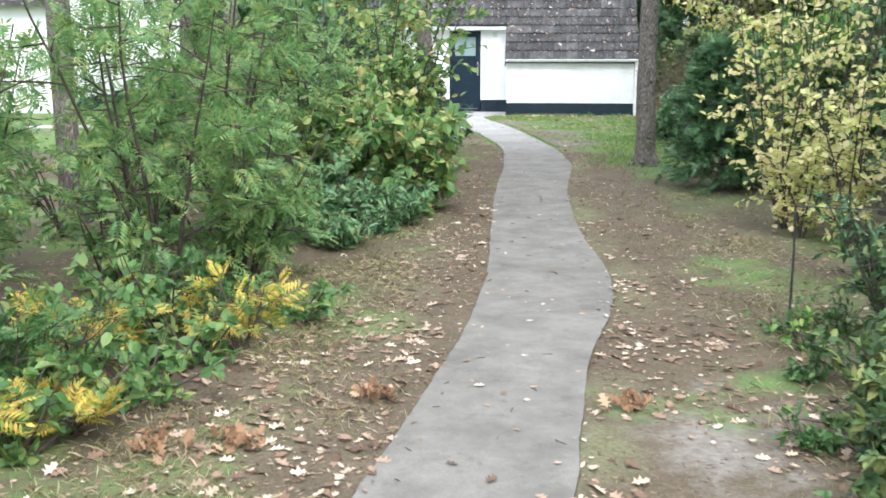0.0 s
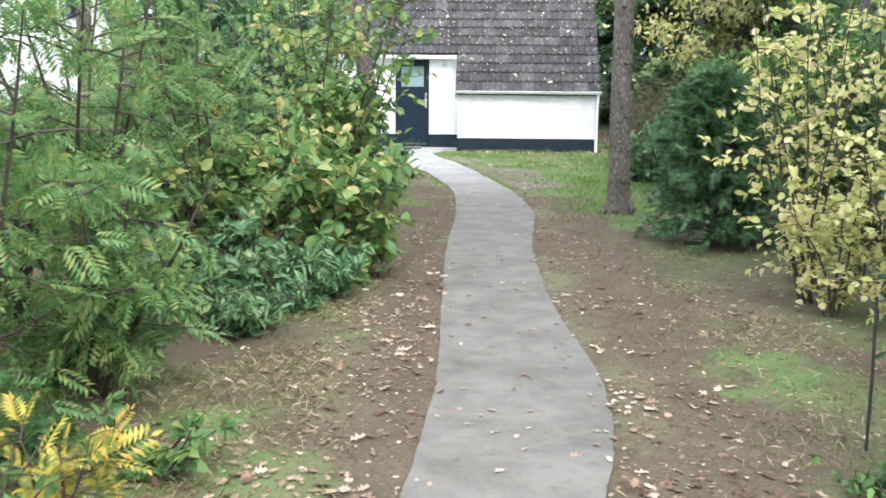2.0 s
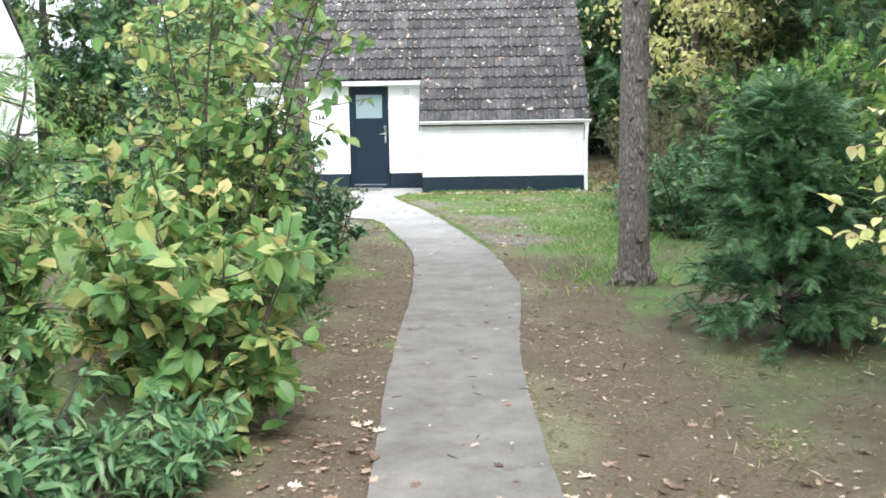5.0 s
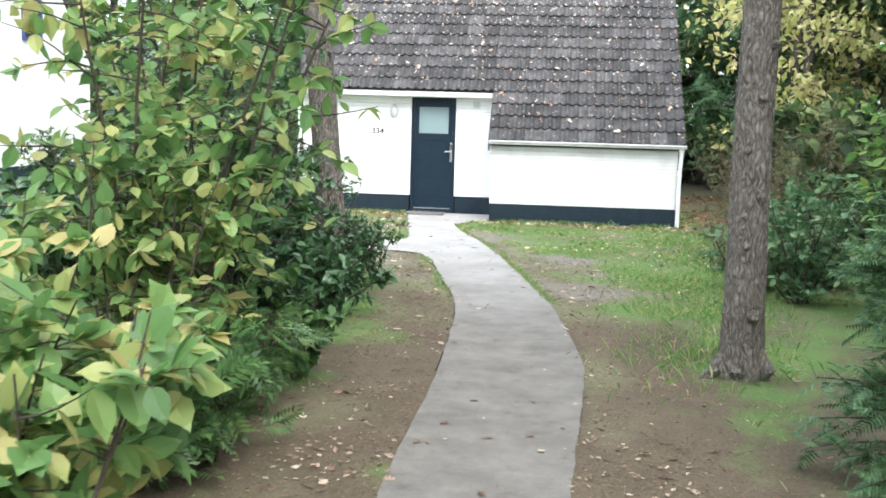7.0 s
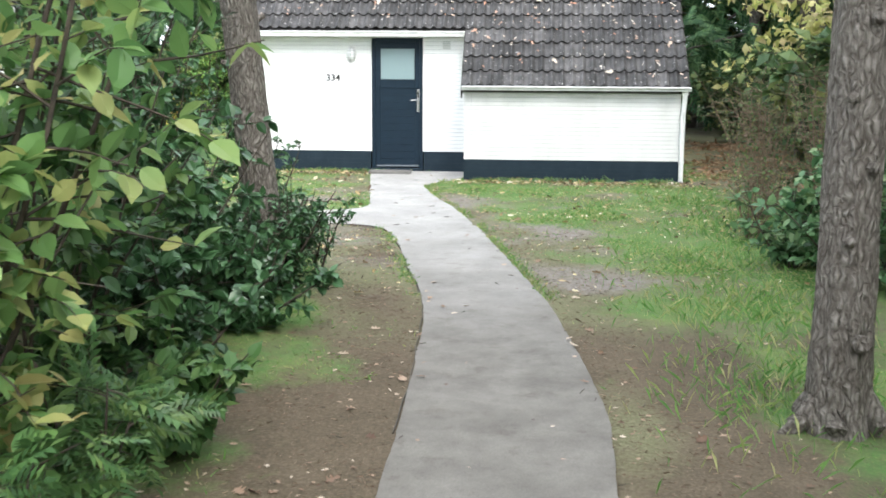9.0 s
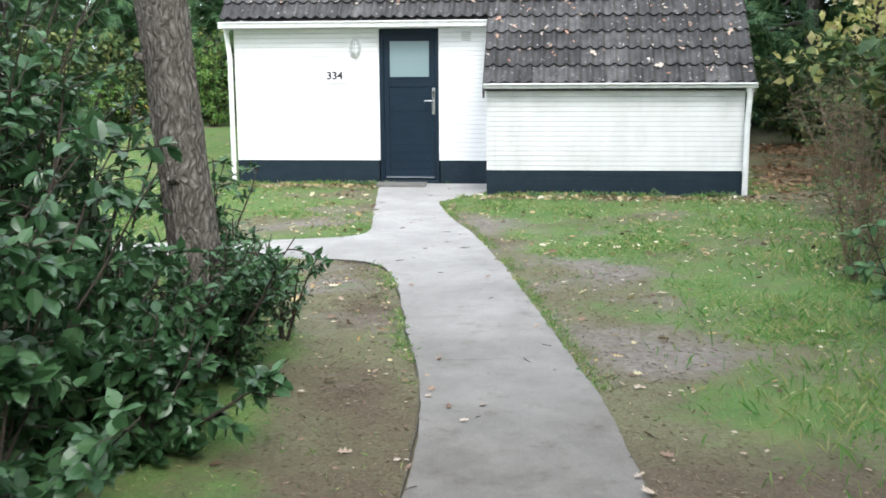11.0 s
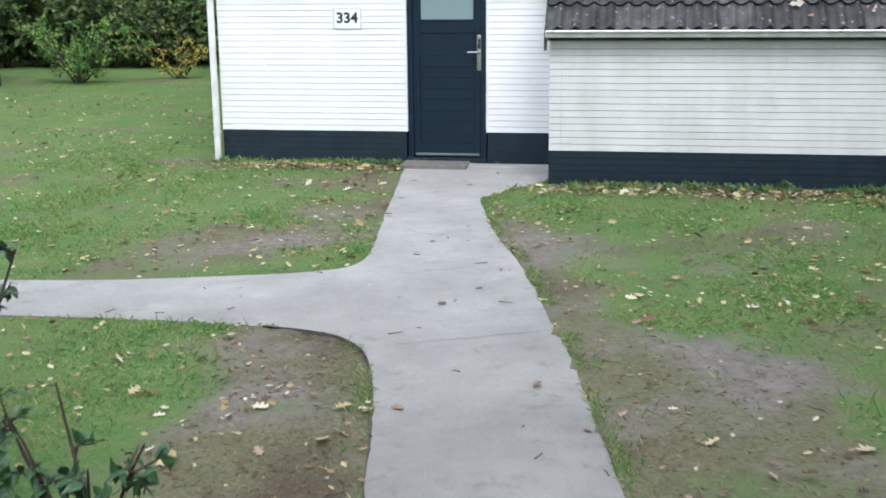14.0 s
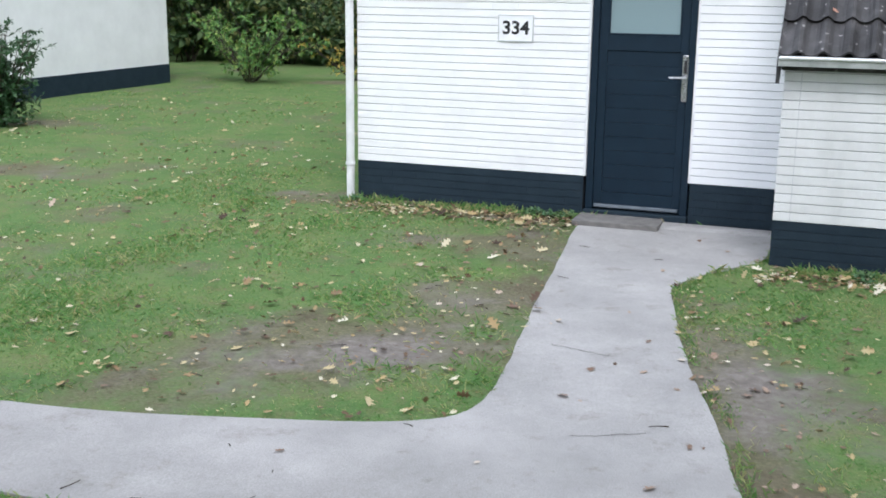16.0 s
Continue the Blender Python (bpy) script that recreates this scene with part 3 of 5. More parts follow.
    worn2 = ramp_of(noise_of(48, 5), [(0.045, 0.042, 0.025), (0.13, 0.125, 0.07), (0.24, 0.215, 0.15)], 0.32, 0.72)
    worn = mix(half.outputs[0], worn, worn2)
    c = mix(edge("worn", 6), soil, worn)
    c = mix(edge("sand", 13), c, pale)
    c = mix(edge("lawn", 9), c, turf)
    l.new(c, b.inputs["Base Color"])
    bp = n.new("ShaderNodeBump")
    bp.inputs["Strength"].default_value, bp.inputs["Distance"].default_value = 0.7, 0.02
    l.new(noise_of(40, 6), bp.inputs["Height"])
    l.new(bp.outputs[0], b.inputs["Normal"])
    return m


ground.data.materials.append(ground_material())

# ---- concrete path, one slab with rough edges ----
def path_material():
    m = bpy.data.materials.new("worn_concrete_path")
    m.use_nodes = True
    n, l = m.node_tree.nodes, m.node_tree.links
    b = n["Principled BSDF"]
    b.inputs["Roughness"].default_value, b.inputs["Specular IOR Level"].default_value = 0.92, 0.25
    pos = n.new("ShaderNodeNewGeometry").outputs["Position"]

    def noisy(scale, detail, lo, hi, c0, c1):
        t = n.new("ShaderNodeTexNoise")
        t.inputs["Scale"].default_value, t.inputs["Detail"].default_value, t.inputs["Roughness"].default_value = scale, detail, 0.7
        l.new(pos, t.inputs["Vector"])
        r = n.new("ShaderNodeValToRGB")
        e = r.color_ramp.elements
        e[0].position, e[1].position, e[0].color, e[1].color = lo, hi, (*c0, 1), (*c1, 1)
        l.new(t.outputs["Fac"], r.inputs[0])
        return r.outputs[0], t.outputs["Fac"]

    def blend(kind, f, a, c):
        x = n.new("ShaderNodeMixRGB")
        x.blend_type = kind
        if isinstance(f, float):
            x.inputs[0].default_value = f
        else:
            l.new(f, x.inputs[0])
        l.new(a, x.inputs[1])
        l.new(c, x.inputs[2])
        return x.outputs[0]

    # paler end by the house: cleaner concrete plus open-sky brightness put into colour
    clean_skylit, _ = noisy(1.3, 8, 0.3, 0.7, (0.28, 0.272, 0.262), (0.43, 0.415, 0.4))
    dirty, _ = noisy(2.2, 8, 0.3, 0.7, (0.115, 0.107, 0.095), (0.22, 0.206, 0.188))
    sep = n.new("ShaderNodeSeparateXYZ")
    l.new(pos, sep.inputs[0])
    _, w = noisy(0.9, 5, 0, 1, (0, 0, 0), (1, 1, 1))
    wob = n.new("ShaderNodeMath")
    wob.operation = "MULTIPLY_ADD"
    l.new(w, wob.inputs[0])
    wob.inputs[1].default_value = 5.0
    l.new(sep.outputs[1], wob.inputs[2])
    # blend along y, from dirt among the trees to the painted-bright end
    mr = n.new("ShaderNodeMapRange")
    mr.inputs["From Min"].default_value, mr.inputs["From Max"].default_value = -8.6, -2.2
    l.new(wob.outputs[0], mr.inputs["Value"])
    c = blend("MIX", mr.outputs[0], dirty, clean_skylit)
    grit, g = noisy(160, 3, 0.34, 0.66, (0.62, 0.61, 0.59), (1.0, 1.0, 1.0))
    c = blend("MULTIPLY", 0.75, c, grit)
    spots, _ = noisy(6, 10, 0.32, 0.44, (0.72, 0.69, 0.65), (1, 1, 1))
    c = blend("MULTIPLY", 0.8, c, spots)
    l.new(c, b.inputs["Base Color"])
    bp = n.new("ShaderNodeBump")
    bp.inputs["Strength"].default_value, bp.inputs["Distance"].default_value = 0.6, 0.006
    l.new(g, bp.inputs["Height"])
    l.new(bp.outputs[0], b.inputs["Normal"])
    return m


M_PATH = path_material()
bm = bmesh.new()
top = [bm.verts.new((x, y, PATH_TOP + 0.004 * math.sin(1.3 * y) + (0.02 if y > -0.2 else 0.0))) for x, y in OUTLINE]
face = bm.faces.new(top)
if face.normal.z < 0:
    face.normal_flip()
low = bmesh.ops.extrude_face_region(bm, geom=[face])
bmesh.ops.translate(bm, vec=(0, 0, -0.09), verts=[v for v in low["geom"] if isinstance(v, bmesh.types.BMVert)])
bmesh.ops.triangulate(bm, faces=[f for f in bm.faces if len(f.verts) > 4])
bmesh.ops.recalc_face_normals(bm, faces=bm.faces)
path = part("path", bm, M_PATH)


def path_z(y):
    return PATH_TOP + 0.004 * math.sin(1.3 * y)


M_CRACK = mat("dark_crack_dirt", [(0.05, 0.045, 0.038), (0.1, 0.09, 0.075)], 20, 0.95, 0.2, 90)
for x0, y0, x1, y1 in ((1.12, -6.0, 2.0, -5.6), (0.62, -3.35, 0.95, -3.42), (1.0, -4.5, 1.3, -4.35), (1.75, -9.0, 2.3, -8.9)):
    V, F = [], []
    for k in range(15):
        f = k / 14
        cx, cy = x0 + (x1 - x0) * f, y0 + (y1 - y0) * f + random.uniform(-0.012, 0.012)
        half = random.uniform(0.0008, 0.0035)
        V += [(cx, cy - half, path_z(cy) + 0.0025), (cx, cy + half, path_z(cy) + 0.0025)]
        if k:
            F.append((2 * k - 2, 2 * k, 2 * k + 1, 2 * k - 1))
    part("crack", (V, F), M_CRACK, path)
tagged(path, "narrow grey concrete footpath with worn uneven edges", "path", kind="structure")

# dark plastic edging along the bend of the path
k0 = [p for p in LEFT_EDGE if -12.6 < p[1] < -5.78 and p[0] > 0.3]
V, F = [], []
for i, (x, y) in enumerate(k0):
    dx, dy = (np.array(k0[min(i + 1, len(k0) - 1)]) - np.array(k0[max(i - 1, 0)]))
    q = math.hypot(dx, dy)
    ox, oy = -dy / q * 0.004, dx / q * 0.004
    wob = 0.005 * math.sin(3.1 * y) + 0.003 * math.sin(11 * y)
    cx, cy = x - 0.008 + wob, y
    V += [(cx, cy, -0.12), (cx, cy, -0.036 + 0.003 * math.sin(5 * y)), (cx + ox, cy + oy, -0.036 + 0.003 * math.sin(5 * y)), (cx + ox, cy + oy, -0.12)]
    if i:
        o = 4 * i
        F += [(o - 4, o, o + 1, o - 3), (o - 3, o + 1, o + 2, o - 2), (o - 2, o + 2, o + 3, o - 1)]
tagged(part("path_edging", (V, F), M_CRACK), "thin dark plastic edging strip beside the path", "edging", kind="structure")

# ---- white bungalow ----
house = thing("bungalow", (0, 0, 0), "white painted brick bungalow with dark plinth and tiled roof", "house")
WALL_L, WALL_R, WING_L, WING_Y = -2.04, 4.765, 1.55, -1.1
SLOPE = 0.9
COURSE, BRICK = 0.0625, 0.22


def roof_z(y):
    return 2.2 + SLOPE * (y + 0.21)


def brick_mesh(width, c=0.0034):
    h = COURSE - 0.0042
    w = width
    e = 0.0003
    V = [(0, 0, 0), (w, 0, 0), (w, 0, h), (0, 0, h), (e, -c, c), (w - e, -c, c), (w - e, -c, h - c), (e, -c, h - c)]
    F = [(4, 5, 6, 7), (0, 1, 5, 4), (1, 2, 6, 5), (2, 3, 7, 6), (3, 0, 4, 7)]
    return V, F


def courses(x0, x1, z0, z1):
    """Running bond: (x, z, width) of every brick."""
    out, row, z = [], 0, z0
    while z + COURSE * 0.7 < z1:
        x = x0 - (BRICK / 2 if row % 2 else 0)
        while x < x1 - 0.01:
            a, b = max(x, x0), min(x + BRICK, x1)
            if b - a > 0.004:
                out.append((a, z, b - a))
            x += BRICK
        row, z = row + 1, z + COURSE
    return out


def joined_bricks(list_, y, c=0.0034):
    pieces = []
    for x, z, w in list_:
        v, f = brick_mesh(w, c)
        j = random.uniform(-0.0004, 0.0004)
        pieces.append(([(vx + x, vy + y + j, vz + z) for vx, vy, vz in v], f))
    return joined(pieces)


PL_M, PL_W = 0.295, 0.275
walls = {}
for name, x0, x1, y, z0, z1, mt in (
    ("wall_by_door", WALL_L, -0.02, 0.0, PL_M, 2.12, M_JOINT), ("wall_right_of_door", 0.84, WING_L, 0.0, PL_M, 2.12, M_JOINT), ("wing_wall", WING_L, WALL_R, WING_Y, PL_W, 1.36, M_JOINT),
    ("plinth", WALL_L, -0.02, 0.0, -0.3, PL_M, M_PLINTH_J_EAVES_SHADE), ("plinth", 0.84, WING_L, 0.0, -0.3, PL_M, M_PLINTH_J_EAVES_SHADE), ("plinth", WING_L, WALL_R, WING_Y, -0.3, PL_W, M_PLINTH_J_EAVES_SHADE)):
    w = part(name, box(x0 + 0.003, x1 - 0.003, y + 0.004, y + 0.24, z0, z1), mt, house)
    walls[name, x0] = w
    if name == "plinth":
        tagged(part("plinth_bricks", joined_bricks(courses(x0, x1, z0 + (z1 - z0) % COURSE, z1), y - 0.002, 0.001), M_PLINTH, w), kind="stuff")
    elif x0 != WALL_L:
        tagged(part("brickwork", joined_bricks(courses(x0, x1, z0, z1), y), M_BRICK_W if name == "wing_wall" else M_BRICK_J, w), kind="stuff")
part("corner_joint", box(WING_L + 0.108, WING_L + 0.111, WING_Y - 0.0046, WING_Y + 0.01, PL_W, 1.3), M_JOINT, house)
part("jamb_reveal", box(-0.022, -0.004, -0.004, 0.12, PL_M, 2.1), M_WHITE, house)
part("jamb_reveal", box(0.822, 0.84, -0.004, 0.12, PL_M, 2.1), M_WHITE, house)


def gable_wall(name, x0, x1, prof, parent, material):
    """An upright wall across x with an outline in y and z."""
    bm = bmesh.new()
    f = bm.faces.new([bm.verts.new((x0, y, z)) for y, z in prof])
    e = bmesh.ops.extrude_face_region(bm, geom=[f])
    bmesh.ops.translate(bm, vec=(x1 - x0, 0, 0), verts=[v for v in e["geom"] if isinstance(v, bmesh.types.BMVert)])
    bmesh.ops.recalc_face_normals(bm, faces=bm.faces)
    return part(name, bm, material, parent)


RIDGE_Y = 4.0
BACK = [(RIDGE_Y, roof_z(RIDGE_Y) - 0.12), (8.4, roof_z(RIDGE_Y) - 0.12 - SLOPE * 4.4), (8.4, -0.3)]
gable_wall("gable_wall", WALL_R - 0.2, WALL_R, [(WING_Y + 0.25, -0.3), (WING_Y + 0.25, roof_z(WING_Y + 0.25) - 0.12), *BACK], house, M_BRICK_J)
gable_wall("gable_wall", WALL_L, WALL_L + 0.2, [(0.25, -0.3), (0.25, roof_z(0.25) - 0.12), *BACK], house, M_BRICK_J)
gable_wall("return_wall", WING_L, WING_L + 0.2, [(WING_Y + 0.25, -0.3), (WING_Y + 0.25, roof_z(WING_Y + 0.25) - 0.12), (0.0, roof_z(0) - 0.12), (0.0, -0.3)], house, M_BRICK_J)
part("back_wall", box(WALL_L, WALL_R, 8.2, 8.4, -0.3, 1.9), M_BRICK_J, house)

# roof: boarding, then tiles
roof = part("roof", joined([
    ([(x, y, roof_z(y) + dz) for dz in (-0.1, -0.03) for x, y in ((-2.12, -0.2), (4.84, -0.2), (4.84, RIDGE_Y), (-2.12, RIDGE_Y))], [(3, 2, 1, 0), (4, 5, 6, 7), (0, 1, 5, 4), (1, 2, 6, 5), (2, 3, 7, 6), (3, 0, 4, 7)]),
    ([(x, y, roof_z(y) + dz) for dz in (-0.1, -0.03) for x, y in ((1.53, -1.12), (4.84, -1.12), (4.84, -0.2), (1.53, -0.2))], [(3, 2, 1, 0), (4, 5, 6, 7), (0, 1, 5, 4), (1, 2, 6, 5), (2, 3, 7, 6), (3, 0, 4, 7)]),
    ([(x, y, 2 * roof_z(RIDGE_Y) - roof_z(y) + dz) for dz in (-0.1, 0.0) for x, y in ((-2.12, RIDGE_Y), (4.84, RIDGE_Y), (4.84, 8.8), (-2.12, 8.8))], [(3, 2, 1, 0), (4, 5, 6, 7), (0, 1, 5, 4), (1, 2, 6, 5), (2, 3, 7, 6), (3, 0, 4, 7)]),
]), M_TILE_J, house)
TILE_W, ROLL, ROW = 0.3068, 0.1534, 0.323
ANG = math.atan(SLOPE)


def tile_mesh():
    """A double-rolled interlocking tile with a thick lower edge."""
    n, V, F = 17, [], []
    for v, lift in ((0.0, 0.03), (0.37, 0.0)):
        for i in range(n):
            u = i / (n - 1) * (TILE_W + 0.01)
            V.append((u, v, lift + 0.046 * (0.5 + 0.5 * math.cos(2 * math.pi * (u / ROLL - 0.8))) ** 1.8))
    for i in range(n):
        x, y, z = V[i]
        V.append((x, y + 0.006, z - 0.024))
    for i in range(n - 1):
        F += [(i, i + 1, n + i + 1, n + i), (2 * n + i, 2 * n + i + 1, i + 1, i)]
    F += [(2 * n, 0, n), (2 * n + n - 1, 2 * n - 1, n - 1)]
    return V, F


TV, TF = tile_mesh()
tile_data = bpy.data.meshes.new("roof_tile")
tile_data.from_pydata(TV, [], TF)
tile_data.materials.append(M_TILE)
tile_spots, rest = [], []
for r in range(23):
    y = -1.13 + r * ROW * math.cos(ANG)
    z = roof_z(y) - 0.015
    for c in range(23):
        x = 4.88 - (23 - c) * TILE_W
        if r < 4 and c < 12:
            continue
        if y > RIDGE_Y - 0.1:
            continue
        (tile_spots if r < 10 else rest).append((x + random.uniform(-.002, .002), y, z + random.uniform(-.002, .003)))
pieces = []
for x, y, z in rest:
    m = pose(x, y, z, math.degrees(ANG), 0, random.uniform(-.5, .5))
    pieces.append(([tuple(m @ Vector(v)) for v in TV], TF))
tagged(part("upper_tiles", joined(pieces), M_TILE_J, roof), kind="stuff")
part("ridge_capping", tube([(-2.14, RIDGE_Y, roof_z(RIDGE_Y) + 0.0), (4.88, RIDGE_Y, roof_z(RIDGE_Y) + 0.0)], [0.1, 0.1], 10), M_TILE_J, roof)
part("verge_board", ([(4.855, y, roof_z(y) + dz) for y in (-1.15, RIDGE_Y) for dz in (-0.13, 0.02)] + [(4.88, y, roof_z(y) + dz) for y in (-1.15, RIDGE_Y) for dz in (-0.13, 0.02)], [(0, 1, 3, 2), (4, 6, 7, 5), (1, 5, 7, 3), (0, 2, 6, 4), (0, 4, 5, 1)]), M_TILE_J, roof)
part("verge_board", ([(1.5, y, roof_z(y) + dz) for y in (-1.18, -0.22) for dz in (-0.13, 0.015)] + [(1.525, y, roof_z(y) + dz) for y in (-1.18, -0.22) for dz in (-0.13, 0.015)], [(0, 2, 3, 1), (4, 5, 7, 6), (1, 3, 7, 5), (0, 4, 6, 2), (0, 1, 5, 4)]), M_TILE_J, roof)


def gutter(x0, x1, y0, y1, z0, z1, material, name="gutter"):
    """An open box gutter with a rolled front lip."""
    t = 0.006
    prof = [(y1, z1), (y1, z0), (y0, z0), (y0 - 0.012, z1), (y0 - 0.02, z1 + 0.006), (y0 - 0.012, z1 + 0.012), (y0 + t, z1), (y0 + t + 0.008, z0 + t), (y1 - t, z0 + t), (y1 - t, z1)]
    V = [(x, y, z) for x in (x0, x1) for y, z in prof]
    n = len(prof)
    F = [(i, (i + 1) % n, n + (i + 1) % n, n + i) for i in range(n)]
    F += [(0, 1, 2, 3, 6, 7, 8, 9)[::-1], tuple(n + i for i in (0, 1, 2, 3, 6, 7, 8, 9))]
    g = part(name, (V, F), material, house, "white weathered box gutter")
    part("end_cap", box(x0 - 0.006, x0, y0 - 0.012, y1, z0, z1 + 0.004), material, g)
    part("end_cap", box(x1, x1 + 0.006, y0 - 0.012, y1, z0, z1 + 0.004), material, g)
    part("lip", tube([(x0, y0 - 0.014, z1 + 0.004), (x1, y0 - 0.014, z1 + 0.004)], [0.011, 0.011], 8), M_WHITE, g, "white rolled lip")
    for k in range(int((x1 - x0) / 0.6)):
        part("bracket", box(x0 + 0.3 + k * 0.6, x0 + 0.325 + k * 0.6, y0 - 0.016, y1, z1 - 0.004, z1 + 0.012, 0.002), M_STEEL, g)
    return g


part("fascia", box(-2.1, 1.5, -0.115, -0.005, 2.1, 2.2), M_WHITE, house, "white painted fascia board")
# wing board painted dark as the shaded gap between tiles and gutter
part("fascia", box(1.535, 4.82, WING_Y - 0.02, WING_Y + 0.1, 1.3, 1.375), M_PLINTH_J_EAVES_SHADE, house, "eaves board coloured dark for the gap's shade")
gutter(-2.18, 1.5, -0.24, -0.12, 2.115, 2.185, M_WHITE)
gutter(1.52, 4.885, -1.25, -1.125, 1.315, 1.365, M_ZINC)


def downpipe(x, y, z_top, foot):
    pts = [(x, y, z_top), (x, y, z_top - 0.08), (x + foot * 0.3, y + 0.02, z_top - 0.2), (x + foot, y + 0.03, z_top - 0.4), (x + foot, y + 0.03, -0.1)]
    d = part("downpipe", tube(pts, [0.036] * 5, 14), M_WHITE, house, "white plastic rainwater downpipe")
    for z in (z_top - 0.45, 0.27):
        part("pipe_clip", tube([(x + foot, y + 0.03, z - 0.012), (x + foot, y + 0.03, z + 0.012)], [0.043, 0.043], 14), M_WHITE, d)
    part("socket", tube([(x, y, z_top - 0.05), (x, y, z_top + 0.02)], [0.045, 0.048], 14), M_WHITE, d)


downpipe(-2.12, -0.08, 2.12, 0.03)
downpipe(4.81, -1.18, 1.31, -0.015)

# front door
door = part("front_door", box(0.05, 0.77, 0.055, 0.1, 0.03, 2.03), M_DOOR, house, "dark blue-grey front door with frosted pane")
for x0, x1, z0, z1 in ((-0.002, 0.055, -0.02, 2.09), (0.765, 0.822, -0.02, 2.09), (0.055, 0.765, 2.03, 2.09)):
    part("door_frame", box(x0, x1, 0.02, 0.13, z0, z1, 0.004), M_DOOR, door)
for x0, x1, z0, z1 in ((0.058, 0.125, 0.035, 2.027), (0.7, 0.762, 0.035, 2.027), (0.125, 0.7, 1.945, 2.027), (0.125, 0.7, 1.31, 1.43), (0.125, 0.7, 0.035, 0.17)):
    part("rail", box(x0, x1, 0.035, 0.06, z0, z1, 0.003), M_DOOR, door)
for k in range(10):
    z = 0.174 + k * 0.1136
    part("board", box(0.126, 0.699, 0.044, 0.06, z, z + 0.1115, 0.002), M_DOOR, door)
for x0, x1, z0, z1 in ((0.125, 0.14, 1.43, 1.945), (0.685, 0.7, 1.43, 1.945), (0.14, 0.685, 1.93, 1.945), (0.14, 0.685, 1.43, 1.445)):
    part("glazing_bead", box(x0, x1, 0.03, 0.06, z0, z1, 0.003), M_DOOR, door)
part("pane", box(0.13, 0.695, 0.046, 0.054, 1.435, 1.94), M_GLASS, door, "frosted glass pane")
part("weather_bar", box(0.07, 0.75, 0.012, 0.045, 0.045, 0.07, 0.006), mat("grey_weather_bar", [(0.1, 0.12, 0.14), (0.16, 0.18, 0.2)], 8, 0.5, 0.1, 60), door)
part("threshold", box(-0.01, 0.83, -0.03, 0.12, -0.06, 0.025, 0.006), M_PLINTH, door)
plate = part("handle_plate", box(0.722, 0.772, 0.02, 0.036, 0.93, 1.29, 0.007), M_STEEL, door, "long brushed steel handle plate")
part("lever", tube([(0.747, 0.02, 1.12), (0.747, -0.03, 1.12), (0.735, -0.04, 1.12), (0.63, -0.042, 1.118)], [0.01, 0.01, 0.011, 0.009], 10), M_STEEL, plate)
part("lock_cylinder", tube([(0.747, 0.022, 1.03), (0.747, 0.008, 1.03)], [0.011, 0.011], 12), M_STEEL, plate)
part("inset", box(0.735, 0.76, 0.017, 0.021, 1.15, 1.25, 0.003), M_BLACK, plate)

# concrete step by the door
tagged(part("doorstep", box(-0.02, 0.66, -0.36, -0.035, -0.08, 0.0, 0.008), mat("dirty_grey_step", [(0.1, 0.095, 0.09), (0.2, 0.19, 0.175)], 8, 0.9, 0.4, 90)), "dirty grey concrete slab lying before the front door", "doorstep")

# house number plate
sign = thing("house_number_sign", (-0.625, -0.006, 1.462), "white house number plate reading 334 on brick wall", "sign")
part("plate", box(-0.148, 0.148, -0.008, 0.006, -0.106, 0.106, 0.003), M_SIGN, sign)
for x0, x1, z0, z1 in ((-0.148, 0.148, 0.1, 0.106), (-0.148, 0.148, -0.106, -0.1), (-0.148, -0.142, -0.1, 0.1), (0.142, 0.148, -0.1, 0.1)):
    part("border", box(x0, x1, -0.0105, -0.0075, z0, z1), M_ZINC, sign)
font = bpy.data.curves.new("digits", "FONT")
font.body, font.size, font.align_x, font.align_y, font.extrude, font.offset = "334", 0.145, "CENTER", "CENTER", 0.001, 0.004
digits_source = bpy.data.objects.new("digits", font)
digit_mesh = bpy.data.meshes.new_from_object(digits_source)
bpy.data.objects.remove(digits_source)
digit_mesh.materials.clear()
digit_mesh.materials.append(M_BLACK)
digits = new("digits", digit_mesh)
digits.parent = sign
digits.matrix_local = pose(0, -0.01, 0, 90) @ Matrix.Diagonal((1.06, 1, 1, 1))
digits["label"] = "black digits 334"

# caged bulkhead lamp
lamp = thing("wall_lamp", (-0.33, -0.004, 1.84), "oval white caged bulkhead lamp on brick wall", "lamp")


def oval(rx, rz, y, n=24):
    return [(rx * math.cos(a), y, rz * math.sin(a)) for a in (2 * math.pi * i / n for i in range(n))]


def dome(rx, rz, depth, rings=5, n=24):
    V, F = [], []
    for r in range(rings + 1):
        q = r / rings * math.pi / 2
        V += [(x * math.cos(q), -depth * math.sin(q), z * math.cos(q)) for x, _, z in oval(rx, rz, 0, n)]
    for r in range(rings):
        for i in range(n):
            k = (i + 1) % n
            F.append((r * n + i, r * n + k, (r + 1) * n + k, (r + 1) * n + i))
    return V, F


